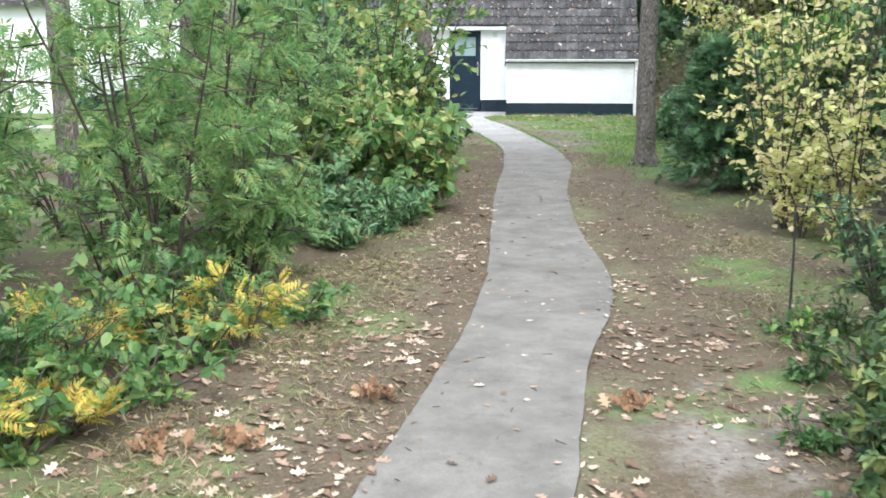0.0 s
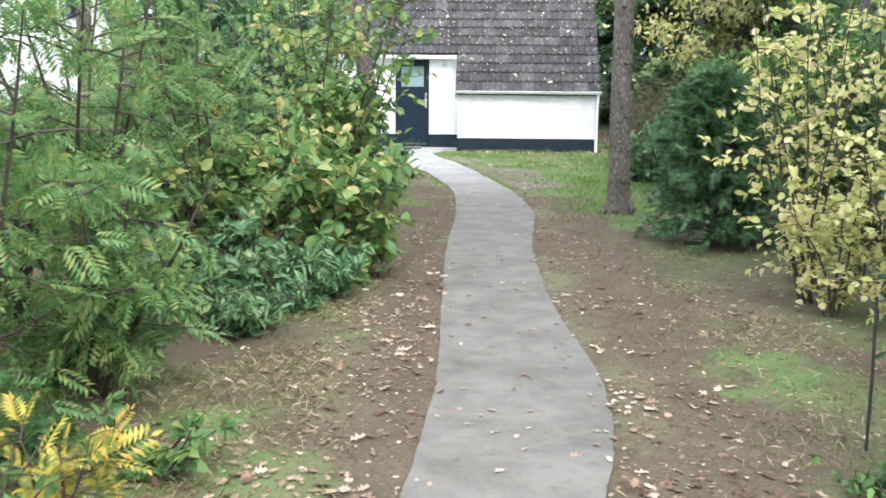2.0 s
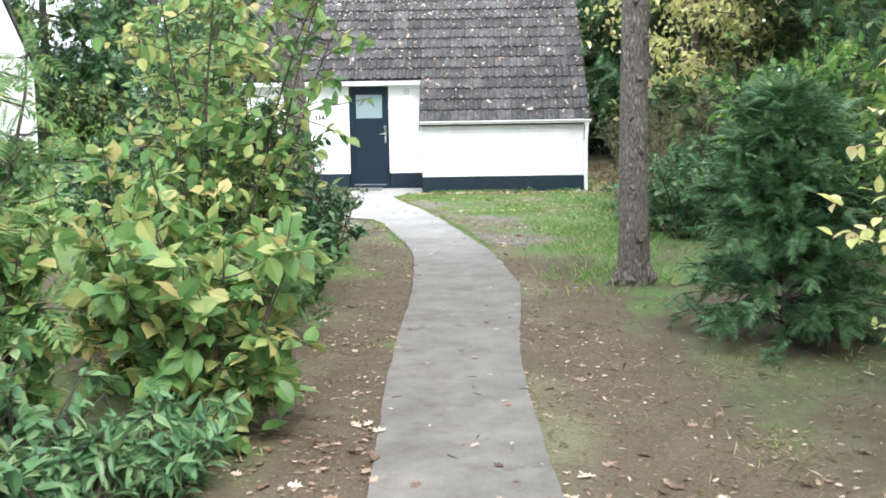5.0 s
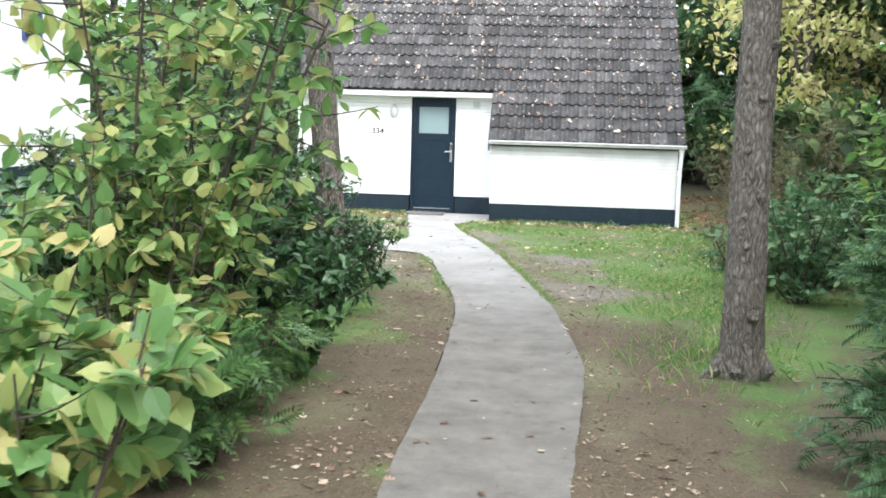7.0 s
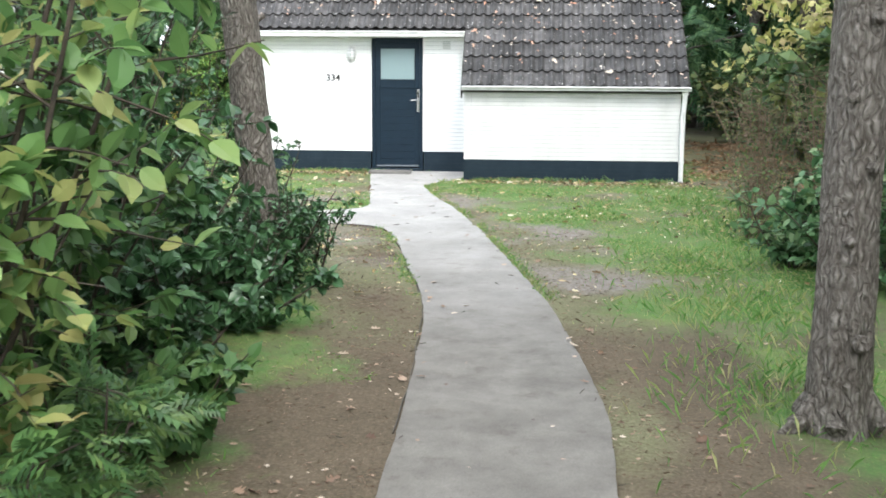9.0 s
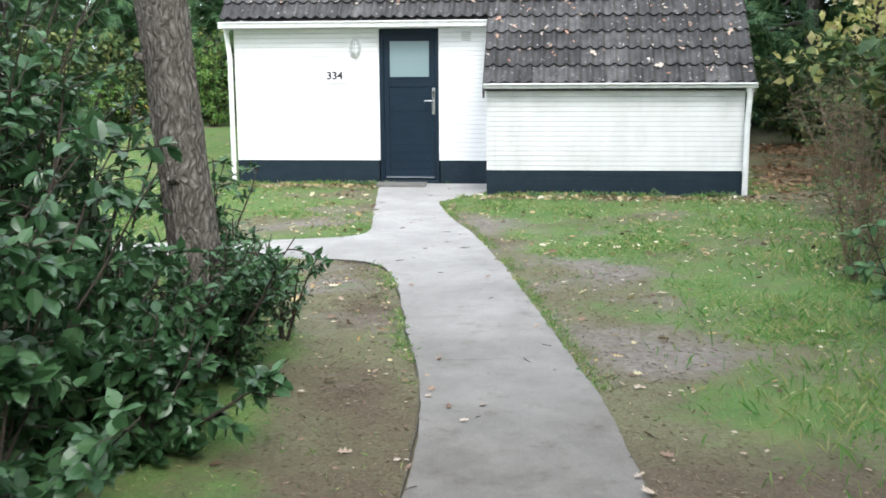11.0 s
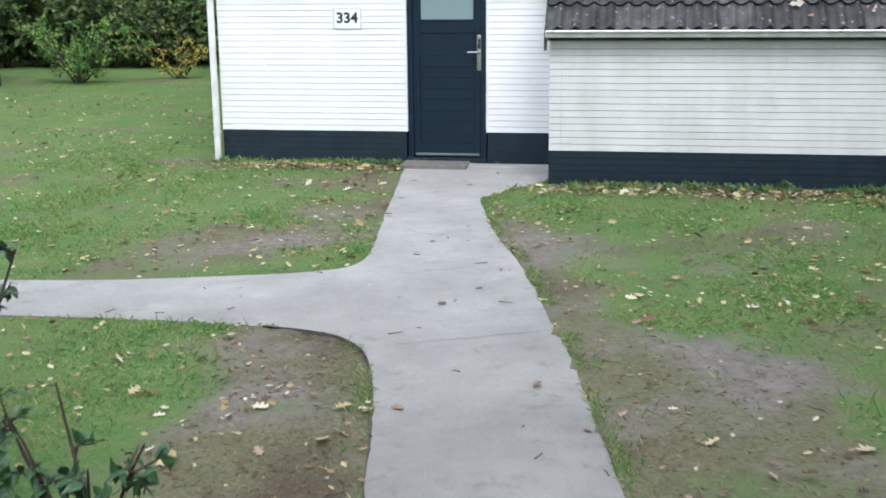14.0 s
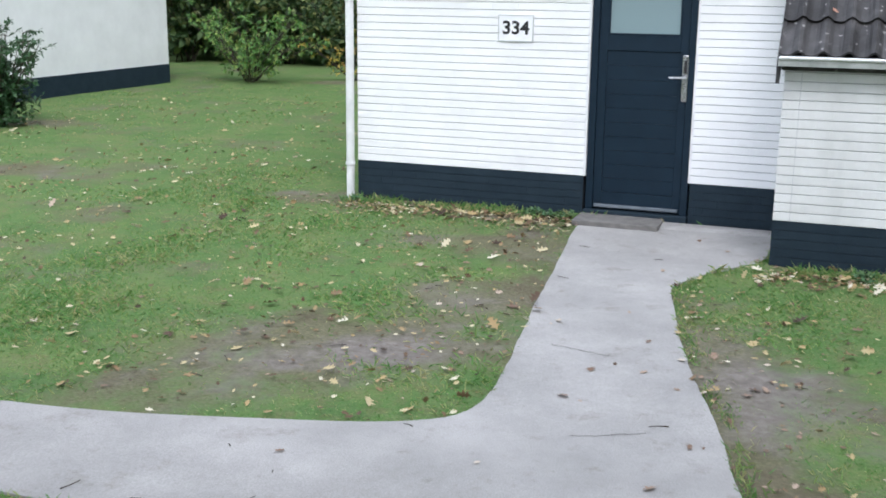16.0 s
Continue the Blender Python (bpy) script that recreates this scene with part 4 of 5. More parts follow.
part("base", joined([(oval(0.085, 0.13, 0.004) + oval(0.085, 0.13, -0.025) + oval(0.07, 0.112, -0.035), [(i + 24 * r, (i + 1) % 24 + 24 * r, (i + 1) % 24 + 24 * r + 24, i + 24 * r + 24) for r in range(2) for i in range(24)])]), M_WHITE, lamp)
part("glass", dome(0.066, 0.108, 0.06), M_SIGN, lamp, "milky glass cover")
for pts in ([(0.07 * math.cos(a), -0.03 - 0.045 * math.sin(a), 0.0) for a in np.linspace(0, math.pi, 9)], [(0, -0.03 - 0.045 * math.sin(a), 0.115 * math.cos(a)) for a in np.linspace(0, math.pi, 9)],
            [(0.06 * math.cos(a), -0.03 - 0.038 * math.sin(a), 0.055) for a in np.linspace(0, math.pi, 9)], [(0.06 * math.cos(a), -0.03 - 0.038 * math.sin(a), -0.055) for a in np.linspace(0, math.pi, 9)]):
    part("cage_bar", tube(pts, [0.005] * 9, 6), M_ZINC, lamp)

# air vent in the wall
vent = thing("air_vent", (1.2, -0.002, 1.985), "small white louvred air vent in brick wall", "vent")
part("frame", box(-0.07, 0.07, -0.008, 0.01, -0.075, 0.075, 0.003), M_WHITE, vent)
for k in range(5):
    part("slat", box(-0.058, 0.058, -0.013, -0.006, -0.06 + k * 0.027, -0.047 + k * 0.027, 0.002), M_ZINC, vent)

# ---- neighbouring white house ----
other = thing("neighbour_house", (-10.1, 3.85, 0), "white gabled holiday house with dark plinth", "house")
gable = gable_wall("gable_wall", -0.25, 0.0, [(-5.15, -0.3), (5.15, -0.3), (5.15, 2.95), (0, 7.7), (-5.15, 2.95)], other, mat("white_render", [(0.68, 0.68, 0.67), (0.78, 0.78, 0.77)], 2, 0.7, 0.2, 60))
part("plinth", box(0.0, 0.02, -5.14, 5.14, -0.3, 0.3), M_PLINTH, other)
part("side_wall", box(-8, -0.25, 4.9, 5.15, -0.3, 2.95), M_BRICK_J, other)
part("side_wall", box(-8, -0.25, -5.15, -4.9, -0.3, 2.95), M_BRICK_J, other)
for s in (-1, 1):
    part("roof_slope", ([(x, s * y, z) for x, y, z in ((0.04, 0, 7.95), (0.04, 5.5, 2.87), (0.04, 5.5, 2.72), (0.04, 0, 7.75), (-8, 0, 7.95), (-8, 5.5, 2.87), (-8, 5.5, 2.72), (-8, 0, 7.75))], [(0, 1, 2, 3), (4, 7, 6, 5), (0, 4, 5, 1), (1, 5, 6, 2), (2, 6, 7, 3)]), M_TILE_J, other)
win = part("window", box(-0.02, 0.02, 1.3, 2.3, 3.3, 4.5), M_BLACK, other, "window with blue painted frame")
M_BLUE = mat("blue_window_paint", [(0.05, 0.06, 0.2), (0.08, 0.09, 0.28)], 5, 0.5, 0.05, 60)
for y0, y1, z0, z1 in ((1.3, 1.38, 3.3, 4.5), (2.22, 2.3, 3.3, 4.5), (1.38, 2.22, 4.42, 4.5), (1.38, 2.22, 3.3, 3.38)):
    part("window_frame", box(0.015, 0.05, y0, y1, z0, z1), M_BLUE, win)

# ---- trees ----
def rough_skin(A, Z, ph):
    """Long broken ridges of bark."""
    u = 22 * A / 6.2832 + 0.9 * np.sin(2.3 * Z + ph) + 0.5 * np.sin(7 * Z + 3 * A)
    return np.abs(np.sin(3.1416 * u / 2)) * (0.6 + 0.5 * np.sin(9 * Z + 5 * np.sin(3 * A + ph))) * 1.4 - 0.5


def trunk_mesh(rng, height, r0, r1, flare=0.5, sides=20, rings=60, bark=0.06, lean=(0, 0)):
    z = np.concatenate([np.linspace(-0.15, 0.6, 14), np.linspace(0.65, 4.2, rings // 2), np.linspace(4.5, height, rings // 2 - 14)]) if rings > 60 else np.concatenate([np.linspace(-0.15, 0.6, 5), np.linspace(0.9, height, rings - 5)])
    a = np.linspace(0, 2 * np.pi, sides, endpoint=False)
    A, Z = np.meshgrid(a, z)
    r = r0 + (r1 - r0) * np.clip(Z / height, 0, 1)
    r = r * (1 + flare * np.exp(-np.clip(Z + 0.15, 0, 9) / 0.16) * (1 + 0.5 * np.sin(5 * A + 1.0) + 0.3 * np.sin(3 * A)))
    ph = rng.uniform(0, 6, 6)
    r = r * (1 + bark * (np.sin(9 * A + 2.5 * np.sin(1.7 * Z + ph[0]) + ph[1]) * 0.5 + 0.5 * np.sin(5 * A + 3 * np.sin(1.1 * Z + ph[2]))) + 0.02 * np.sin(3.1 * Z + ph[3]) + bark * 0.8 * rough_skin(A, Z, ph[5]) + bark * 0.3 * rng.normal(0, 0.6, A.shape))
    X = r * np.cos(A) + lean[0] * Z + 0.02 * np.sin(0.6 * Z + ph[4])
    Y = r * np.sin(A) + lean[1] * Z
    V = np.stack([X, Y, Z], -1).reshape(-1, 3)
    F = [(i * sides + j, i * sides + (j + 1) % sides, (i + 1) * sides + (j + 1) % sides, (i + 1) * sides + j) for i in range(len(z) - 1) for j in range(sides)]
    return V, F


def crown_points(rng, limbs, per):
    P, D = [], []
    for pts in limbs:
        q = along(pts, rng.uniform(0.25, 1.0, per))
        P.append(q + rng.normal(0, 0.3, q.shape))
        D.append(rng.normal(0, 1, q.shape) + (0, 0, -0.3))
    return np.concatenate(P), np.concatenate(D)


def tree(name, at, label, rng, height, r0, crown_from, crown_r, limbs, per, size, material, shape=SMALL, flare=0.5, bark=0.05, detail=False, cone=0.0, group="", lean=(0, 0)):
    root = thing(name, at, label, "tree", group)
    part("trunk", trunk_mesh(rng, height, r0, r0 * 0.25, flare, 44 if detail else 9, 200 if detail else 22, bark, lean), M_BARK, root)
    lines, boughs = [], []
    for k in range(limbs):
        f = rng.uniform(0, 1)
        z = crown_from + (height - crown_from) * f
        a = rng.uniform(0, 6.28)
        reach = crown_r * (1 - cone * f) * rng.uniform(0.55, 1.0) * (1 - 0.5 * f ** 3)
        b = bough(rng, (lean[0] * z, lean[1] * z, z), (math.cos(a), math.sin(a), rng.uniform(-0.1, 0.55) - 0.4 * cone), reach, 0.3, 6, 0.1)
        lines.append(b)
        boughs.append(tube(b, np.linspace(r0 * 0.28, r0 * 0.06, 6), 5, False))
    tagged(part("branchwork", joined(boughs), M_BARK, root), kind="stuff")
    P, D = crown_points(rng, lines, per)
    part("crown", leaves(shape, P, D, rng.normal(0, 0.5, P.shape) + (0, 0, 1), size * rng.uniform(0.6, 1.2, len(P))), material, root)
    return root


r1 = np.random.default_rng(21)
TA = (4.06, -12.35)
ta = tree("pine_tree", (*TA, gz(*TA)), "tall pine with furrowed grey-brown bark beside the path", r1, 14, 0.145, 9.5, 2.0, 10, 80, 0.2, L_FIR, SPRAY, 0.6, 0.05, True)
part("branch_stub", tube([(0.02, -0.12, 0.46), (0.03, -0.18, 0.48), (0.03, -0.2, 0.485)], [0.05, 0.045, 0.035], 9), M_BARK, ta, "broken branch stub")
for a, z in ((250, 0.95), (285, 1.3), (240, 1.62), (275, 1.98), (300, 2.35), (255, 2.7)):
    c0, s0 = math.cos(radians(a)), math.sin(radians(a))
    part("branch_stub", tube([(0.11 * c0, 0.11 * s0, z), (0.165 * c0, 0.165 * s0, z + 0.012), (0.175 * c0, 0.175 * s0, z + 0.014)], [0.036, 0.026, 0.014], 8), M_BARK, ta)
for a, reach in ((195, 0.36), (250, 0.22), (150, 0.28), (330, 0.22)):
    c0, s0 = math.cos(radians(a)), math.sin(radians(a))
    part("root", tube([(0.09 * c0, 0.09 * s0, 0.2), (0.19 * c0, 0.19 * s0, 0.06), (0.75 * reach * c0, 0.75 * reach * s0, 0.01), (reach * c0, reach * s0, -0.04)], [0.06, 0.055, 0.035, 0.015], 9), M_BARK, ta)
TB = (0.5, -9.25)
tb = tree("pine_tree", (*TB, gz(*TB)), "tall pine trunk with dark bark rising from holly", r1, 14, 0.15, 9.5, 2.0, 10, 80, 0.2, L_FIR, SPRAY, 0.6, 0.055, True, lean=(-0.1, 0.0))
for k, (a, z) in enumerate(((200, 1.75), (320, 2.4), (260, 1.1), (30, 2.1))):
    part("branch_stub", tube([(0.12 * math.cos(radians(a)) - 0.1 * z, 0.12 * math.sin(radians(a)), z), (0.19 * math.cos(radians(a)) - 0.1 * z, 0.19 * math.sin(radians(a)), z + 0.03)], [0.035, 0.02], 7), M_BARK, tb)

# woods all round: three kinds, copied
r2 = np.random.default_rng(5)
w1 = tree("woodland_tree", (12, 18, -0.06), "broadleaf woodland tree with dense dull green crown", r2, 13, 0.17, 1.2, 3.6, 34, 95, 0.34, L_WOOD, SMALL, group="woodland trees")
w2 = tree("woodland_tree", (-4, 20, -0.06), "tall woodland tree with thin trunk and green crown", r2, 15, 0.15, 2.5, 3.0, 32, 95, 0.32, L_WOOD, SMALL, group="woodland trees")
w3 = tree("conifer", (9, 15, -0.06), "dark woodland conifer with drooping boughs", r2, 14, 0.16, 0.8, 3.0, 46, 46, 0.62, L_FIR, SPRAY, cone=0.75, group="woodland conifers")
w4 = shrub("woodland_bush", (6.5, 13, -0.06), "dense dark green undergrowth bush in the wood", "bush", r2, 2.2, 1.5, 12, 16, 14, SMALL, 0.2, L_WOOD, twig_len=0.35, group="undergrowth")


def spread_copies(proto, spots, rng, lo=0.8, hi=1.25):
    for x, y in spots:
        s = rng.uniform(lo, hi)
        copy_thing(proto, pose(x, y, -0.06, 0, 0, rng.uniform(0, 360)) @ Matrix.Diagonal((s, s, s * rng.uniform(0.9, 1.15), 1)))


w5 = tree("autumn_tree", (8.6, 7.0, -0.06), "woodland tree with yellowing autumn crown", r2, 11, 0.14, 2.0, 2.8, 30, 90, 0.26, L_YELLOW, SMALL, group="autumn trees")
copy_thing(w5, pose(13, 12, -0.06, 0, 0, 120))
copy_thing(w5, pose(7.6, 3.6, -0.06, 0, 0, 210) @ Matrix.Diagonal((0.75, 0.75, 0.8, 1)))
spread_copies(w1, [(-14, 17), (-7, 23), (1, 17), (17, 10), (12, 4), (19, -2), (11, -5), (15, -10), (11, -16), (17, -19), (12, -24), (16, -30), (-12, -28), (7, 13), (11, 12), (14, 19), (3, 14), (-2, 18), (-9, -19), (-17, -14), (-15, -21), (25, 16), (-22, 20), (-20, -33), (22, -12)], r2)
spread_copies(w2, [(-10, 19), (4, 22), (8, 20), (14, 13), (10, 8), (14, -1), (9, -11), (13, -13), (9.5, -20), (14, -22), (11, -29), (-9, -24), (9, 14), (12, 9), (6, 19), (-13, -17), (-18, 12), (-24, 4), (-22, -8), (20, 22), (13, 6)], r2)
spread_copies(w3, [(-17, 15), (-12, 22), (6, 16), (16, 16), (12, 2), (12.5, -8), (12.5, -3), (11.5, -15), (12, -21), (-15, 18), (-9, 18), (-5.5, 17.5), (-19, 17), (-14, -31), (-20, -26), (20, 6), (-2, 24), (8, 10), (10.5, 14), (3.5, 12.5), (0, 13.5), (-10.5, 20), (-7.5, 20.5), (-13.5, 19), (-4, 20), (-9, 25), (-6, 26), (-16, 21)], r2)
spread_copies(w4, [(-13, 14), (-10.5, 14.5), (-8, 15), (-5.5, 14), (-3, 15), (-12, 17), (-16, 14.5), (-14.5, 15.5), (-11.8, 14.6), (-9.2, 14.4), (-6.8, 15), (-4.2, 14.5), (-1.5, 14), (-18, 15.5), (-10, 16.5), (-7.3, 17), (-20, 14), (-4.4, 16.8), (8, 11), (10, 10), (7.5, 7), (8.5, 4), (7.5, 0.5), (8.5, -2), (7, -4.5), (8, -7), (7.2, -9.5), (8, -12), (7, -14.5), (7.6, -17), (6.9, -19.6), (8, -22), (7, -24.5), (8, -27), (-4.5, -23), (-6, -20), (-5, -26), (-5.5, -17), (-3.5, -29), (6, -30), (-7, -12.5), (0, 15), (3, 14)], r2, 0.75, 1.3)

# ---- shrubs left of the path ----
r3 = np.random.default_rng(11)
def put(x, y):
    return (x, y, gz(x, y))


LOW = "low shrubs by the path"
for x, y, h in ((0.6, -22.9, 0.45), (0.15, -24.4, 0.3), (-0.2, -23.4, 0.5), (-0.3, -24.9, 0.4), (-0.1, -15.4, 0.35)):
    shrub("golden_rowan", put(x, y), "small rowan with golden yellow autumn leaflets on litter", "sapling", r3, h, 0.4, 5, 5, 4, PINNATE, 0.18, L_GOLD, droop=0.4, twig_len=0.6, low=0.4, group="golden rowans")
for x, y, h, n in ((-0.4, -21.6, 2.7, 4), (-0.35, -19.8, 3.2, 5), (-1.3, -22.8, 2.2, 4), (-1.0, -19.4, 2.0, 5), (-2.2, -20.8, 2.0, 4), (-0.9, -24.2, 2.3, 4), (-0.1, -17.8, 3.0, 4), (-1.2, -17.2, 1.9, 5), (0.15, -21.0, 1.6, 4)):
    shrub("rowan_sapling", put(x, y), "slender rowan sapling with feathery green leaflets", "sapling", r3, h, 0.9, n + 2, 13, 7, PINNATE, 0.22, L_ROWAN, thick=0.02, twig_len=0.27, low=0.22, droop=0.6, upright=0.1, group="rowan saplings")
for x, y, h in ((-0.4, -22.6, 0.7), (-0.9, -21.3, 0.9), (-1.6, -22.3, 1.0), (-0.3, -20.6, 0.7), (-1.2, -20.2, 1.0), (-0.7, -23.8, 0.6), (-2.2, -19.2, 1.2), (-0.5, -25.1, 0.5), (-1.3, -25.2, 0.7), (0.0, -24.75, 0.45), (0.3, -23.9, 0.4), (0.35, -23.2, 0.5), (-0.15, -24.0, 0.65), (0.75, -22.2, 0.35), (0.1, -22.9, 0.7)):
    shrub("undergrowth", put(x, y), "loose green undergrowth among the saplings", "bush", r3, h, 0.6, 7, 8, 7, BROAD, 0.085, L_ROWAN, twig_len=0.4, low=0.05, group="undergrowth by the path")
BIG = "turning bushes by the path"
shrub("turning_bush", put(1.0, -17.1), "leafy bush turning from green to yellow and pink", "bush", r3, 1.3, 0.78, 14, 12, 9, BROAD, 0.155, L_TURN, twig_len=0.36, low=0.1, group=BIG)
shrub("turning_bush", put(0.35, -16.0), "tall leafy bush with yellowing oval leaves", "bush", r3, 1.6, 0.75, 12, 14, 11, BROAD, 0.13, L_TURN, twig_len=0.3, low=0.08, group=BIG)
shrub("turning_bush", put(0.4, -14.7), "leafy bush with green and yellow leaves", "bush", r3, 1.7, 0.75, 11, 14, 11, BROAD, 0.12, L_TURN, twig_len=0.3, low=0.08, group=BIG)
shrub("turning_bush", put(0.0, -17.6), "leafy bush beneath rowan saplings", "bush", r3, 1.3, 0.7, 11, 12, 10, BROAD, 0.13, L_TURN, twig_len=0.32, low=0.08, group=BIG)
for x, y, h in ((0.85, -18.7, 0.5), (0.25, -19.0, 0.7), (0.95, -18.0, 0.5), (0.4, -18.2, 0.8), (0.6, -19.4, 0.45)):
    shrub("low_laurel", put(x, y), "low bluish green laurel bush at the path's verge", "bush", r3, h, 0.55, 11, 9, 9, LANCE if h < 0.6 else BROAD, 0.12 if h < 0.6 else 0.1, L_BLUE, twig_len=0.5, low=0.05, group=LOW)
GB = "green bushes"
for x, y, h, sp, size in ((0.3, -13.2, 2.0, 0.8, 0.11), (0.55, -11.9, 0.95, 0.7, 0.1), (0.1, -11.2, 1.6, 0.8, 0.1), (0.62, -10.6, 0.7, 0.6, 0.09), (-0.9, -12.4, 1.5, 0.8, 0.11), (-0.7, -10.6, 2.0, 0.9, 0.1), (-1.6, -14.6, 1.7, 0.9, 0.12), (0.75, -12.9, 0.6, 0.5, 0.1)):
    shrub("green_bush", put(x, y), "dense mid-green leafy bush beside the path" if h < 2.1 else "tall mid-green leafy bush behind the verge", "bush", r3, h, sp, 13, 15, 12, BROAD, size * 0.9, L_DARK if y > -12.5 else L_DEEP, twig_len=0.3, low=0.06, group=GB)
for x, y, h in ((0.95, -14.9, 0.75), (0.85, -13.9, 0.7), (0.75, -15.4, 0.9), (0.2, -22.3, 0.6), (-0.2, -24.2, 0.6)):
    shrub("rowan_seedling", put(x, y), "low rowan seedling with green leaflets", "sapling", r3, h, 0.4, 5, 7, 5, PINNATE, 0.23 if y > -16 else 0.2, L_DEEP, droop=0.5, twig_len=0.5, group="rowan seedlings")
shrub("hazel_sapling", put(0.4, -14.3), "tall sapling with yellow-green overhanging leaves", "sapling", r3, 3.4, 0.85, 8, 22, 9, BROAD, 0.125, L_TURN, thick=0.016, twig_len=0.24, low=0.3, lean=(0.3, 0), group="overhanging saplings")
shrub("hazel_sapling", put(-0.3, -12.2), "tall sapling with yellow-green leaves by the pine", "sapling", r3, 3.4, 0.9, 7, 20, 9, BROAD, 0.12, L_TURN, thick=0.016, twig_len=0.24, low=0.35, group="overhanging saplings")
for x, y, h, sp in ((-0.55, -9.7, 2.9, 0.7), (-1.2, -9.1, 2.8, 0.8), (-0.25, -10.3, 1.9, 0.6), (-1.5, -10.8, 1.6, 0.8), (0.1, -10.45, 1.0, 0.6)):
    shrub("dark_thicket", put(x, y), "dense dark green thicket behind the holly", "bush", r3, h, sp, 13, 16, 13, OVATE, 0.09, L_DARK, twig_len=0.26, low=0.08, group="dark thicket")
HO = "hollies round the pine"
shrub("holly", put(0.45, -9.05), "dark glossy holly bush round the pine trunk", "bush", r3, 0.8, 0.6, 15, 14, 17, OVATE, 0.072, L_DARK, twig_len=0.4, low=0.08, group=HO)
shrub("holly", put(-0.3, -9.2), "dark glossy holly bush with upright shoots", "bush", r3, 1.7, 0.7, 16, 16, 18, OVATE, 0.072, L_DARK, twig_len=0.28, low=0.08, group=HO)
shrub("holly", put(0.2, -9.9), "dark glossy holly bush in front of the pine", "bush", r3, 0.85, 0.65, 15, 13, 17, OVATE, 0.075, L_DARK, twig_len=0.4, low=0.06, group=HO)
shrub("holly", put(0.72, -8.55), "sparse dark holly shoots leaning over bare soil", "bush", r3, 0.75, 0.5, 6, 7, 9, OVATE, 0.06, L_DARK, twig_len=0.3, low=0.3, lean=(0.15, 0), group=HO)
shrub("holly", put(0.3, -8.75), "tall thin holly shoots rising beside the pine trunk", "bush", r3, 1.2, 0.5, 7, 13, 13, OVATE, 0.058, L_DARK, twig_len=0.24, low=0.15, lean=(0.12, 0), group=HO)
shrub("holly", put(0.55, -9.45), "dark glossy holly bush before the pine", "bush", r3, 0.95, 0.5, 11, 11, 14, OVATE, 0.06, L_DARK, twig_len=0.32, low=0.15, lean=(0.1, 0), group=HO)
for x, y, h in ((1.55, -23.8, 0.1), (1.0, -24.5, 0.07), (0.6, -24.6, 0.08), (2.95, -23.8, 0.06)):
    shrub("withered_fern", put(x, y), "withered orange-brown fern tuft in leaf litter", "fern", r3, h, 0.2, 5, 3, 3, LOBED, 0.085, M_BROWN, twig_len=0.9, thick=0.003, low=0.05, droop=0.9, group="withered ferns")

# ---- right of the path ----
r4 = np.random.default_rng(31)
fir = thing("young_fir", put(4.78, -14.9), "bushy dark green young fir beside the path", "conifer")
part("trunk", tube([(0, 0, -0.05), (0.02, 0, 0.8), (0, 0.02, 1.9)], [0.04, 0.03, 0.008], 8), M_BARK, fir)
FP, FD = [], []
for k in range(210):
    f = r4.uniform(0, 1) ** 1.1
    a = r4.uniform(0, 6.28)
    reach = 0.78 * (1 - f) ** 0.55 * r4.uniform(0.6, 1.1) + 0.1
    b = bough(r4, (0, 0, 0.12 + 1.65 * f), (math.cos(a), math.sin(a), 0.25 + 0.6 * f), reach, 0.25, 6, 0.6)
    part("bough", tube(b, np.linspace(0.009, 0.003, 6), 4, False), M_TWIG, fir)
    q = along(b, r4.uniform(0.15, 1.0, 26))
    FP.append(q + r4.normal(0, 0.02, q.shape))
    g = b[-1] - b[0]
    FD.append(g / np.linalg.norm(g) + r4.normal(0, 0.55, q.shape) + (0, 0, -0.15))
FP, FD = np.concatenate(FP), np.concatenate(FD)
part("foliage", leaves(SPRAY, FP, FD, r4.normal(0, 0.4, FP.shape) + (0, 0, 1), 0.15 * r4.uniform(0.6, 1.25, len(FP))), L_FIR, fir)
for x, y, h, n in ((4.98, -18.0, 2.7, 7), (5.6, -17.3, 3.2, 6), (5.35, -18.9, 1.7, 6), (5.15, -17.0, 0.9, 4), (5.0, -18.5, 1.2, 5)):
    shrub("yellow_sapling", put(x, y), "slender sapling with pale yellow autumn leaves", "sapling", r4, h, 0.6, n, 20, 9, BROAD, 0.08, L_YELLOW, thick=0.013, twig_len=0.22, low=0.12, upright=0.2, group="yellow saplings")
for x, y, h in ((4.2, -24.0, 0.35), (4.45, -23.3, 0.45), (4.1, -24.9, 0.35), (4.25, -25.3, 0.6), (4.05, -24.4, 0.4), (4.5, -25.0, 0.9), (4.75, -22.5, 0.85), (4.6, -24.3, 0.6), (5.2, -23.6, 1.1), (5.6, -21.6, 1.3)):
    shrub("verge_bush", put(x, y), "green leafy bush on the woodland verge", "bush", r4, h, 0.5, 8, 9, 8, OVATE, 0.09, L_WOOD, twig_len=0.42, low=0.06, group="verge bushes")
shrub("maple_sapling", put(5.1, -22.9), "green sapling with broad leaves over the verge", "sapling", r4, 2.3, 0.9, 6, 14, 8, OVATE, 0.13, L_DEEP, twig_len=0.28, low=0.25, lean=(-0.35, 0.1))
shrub("low_green_bush", put(4.75, -23.0), "low dark green bush in dry grass", "bush", r4, 0.55, 0.5, 9, 8, 9, OVATE, 0.085, L_DEEP, twig_len=0.45, low=0.1, group=LOW)
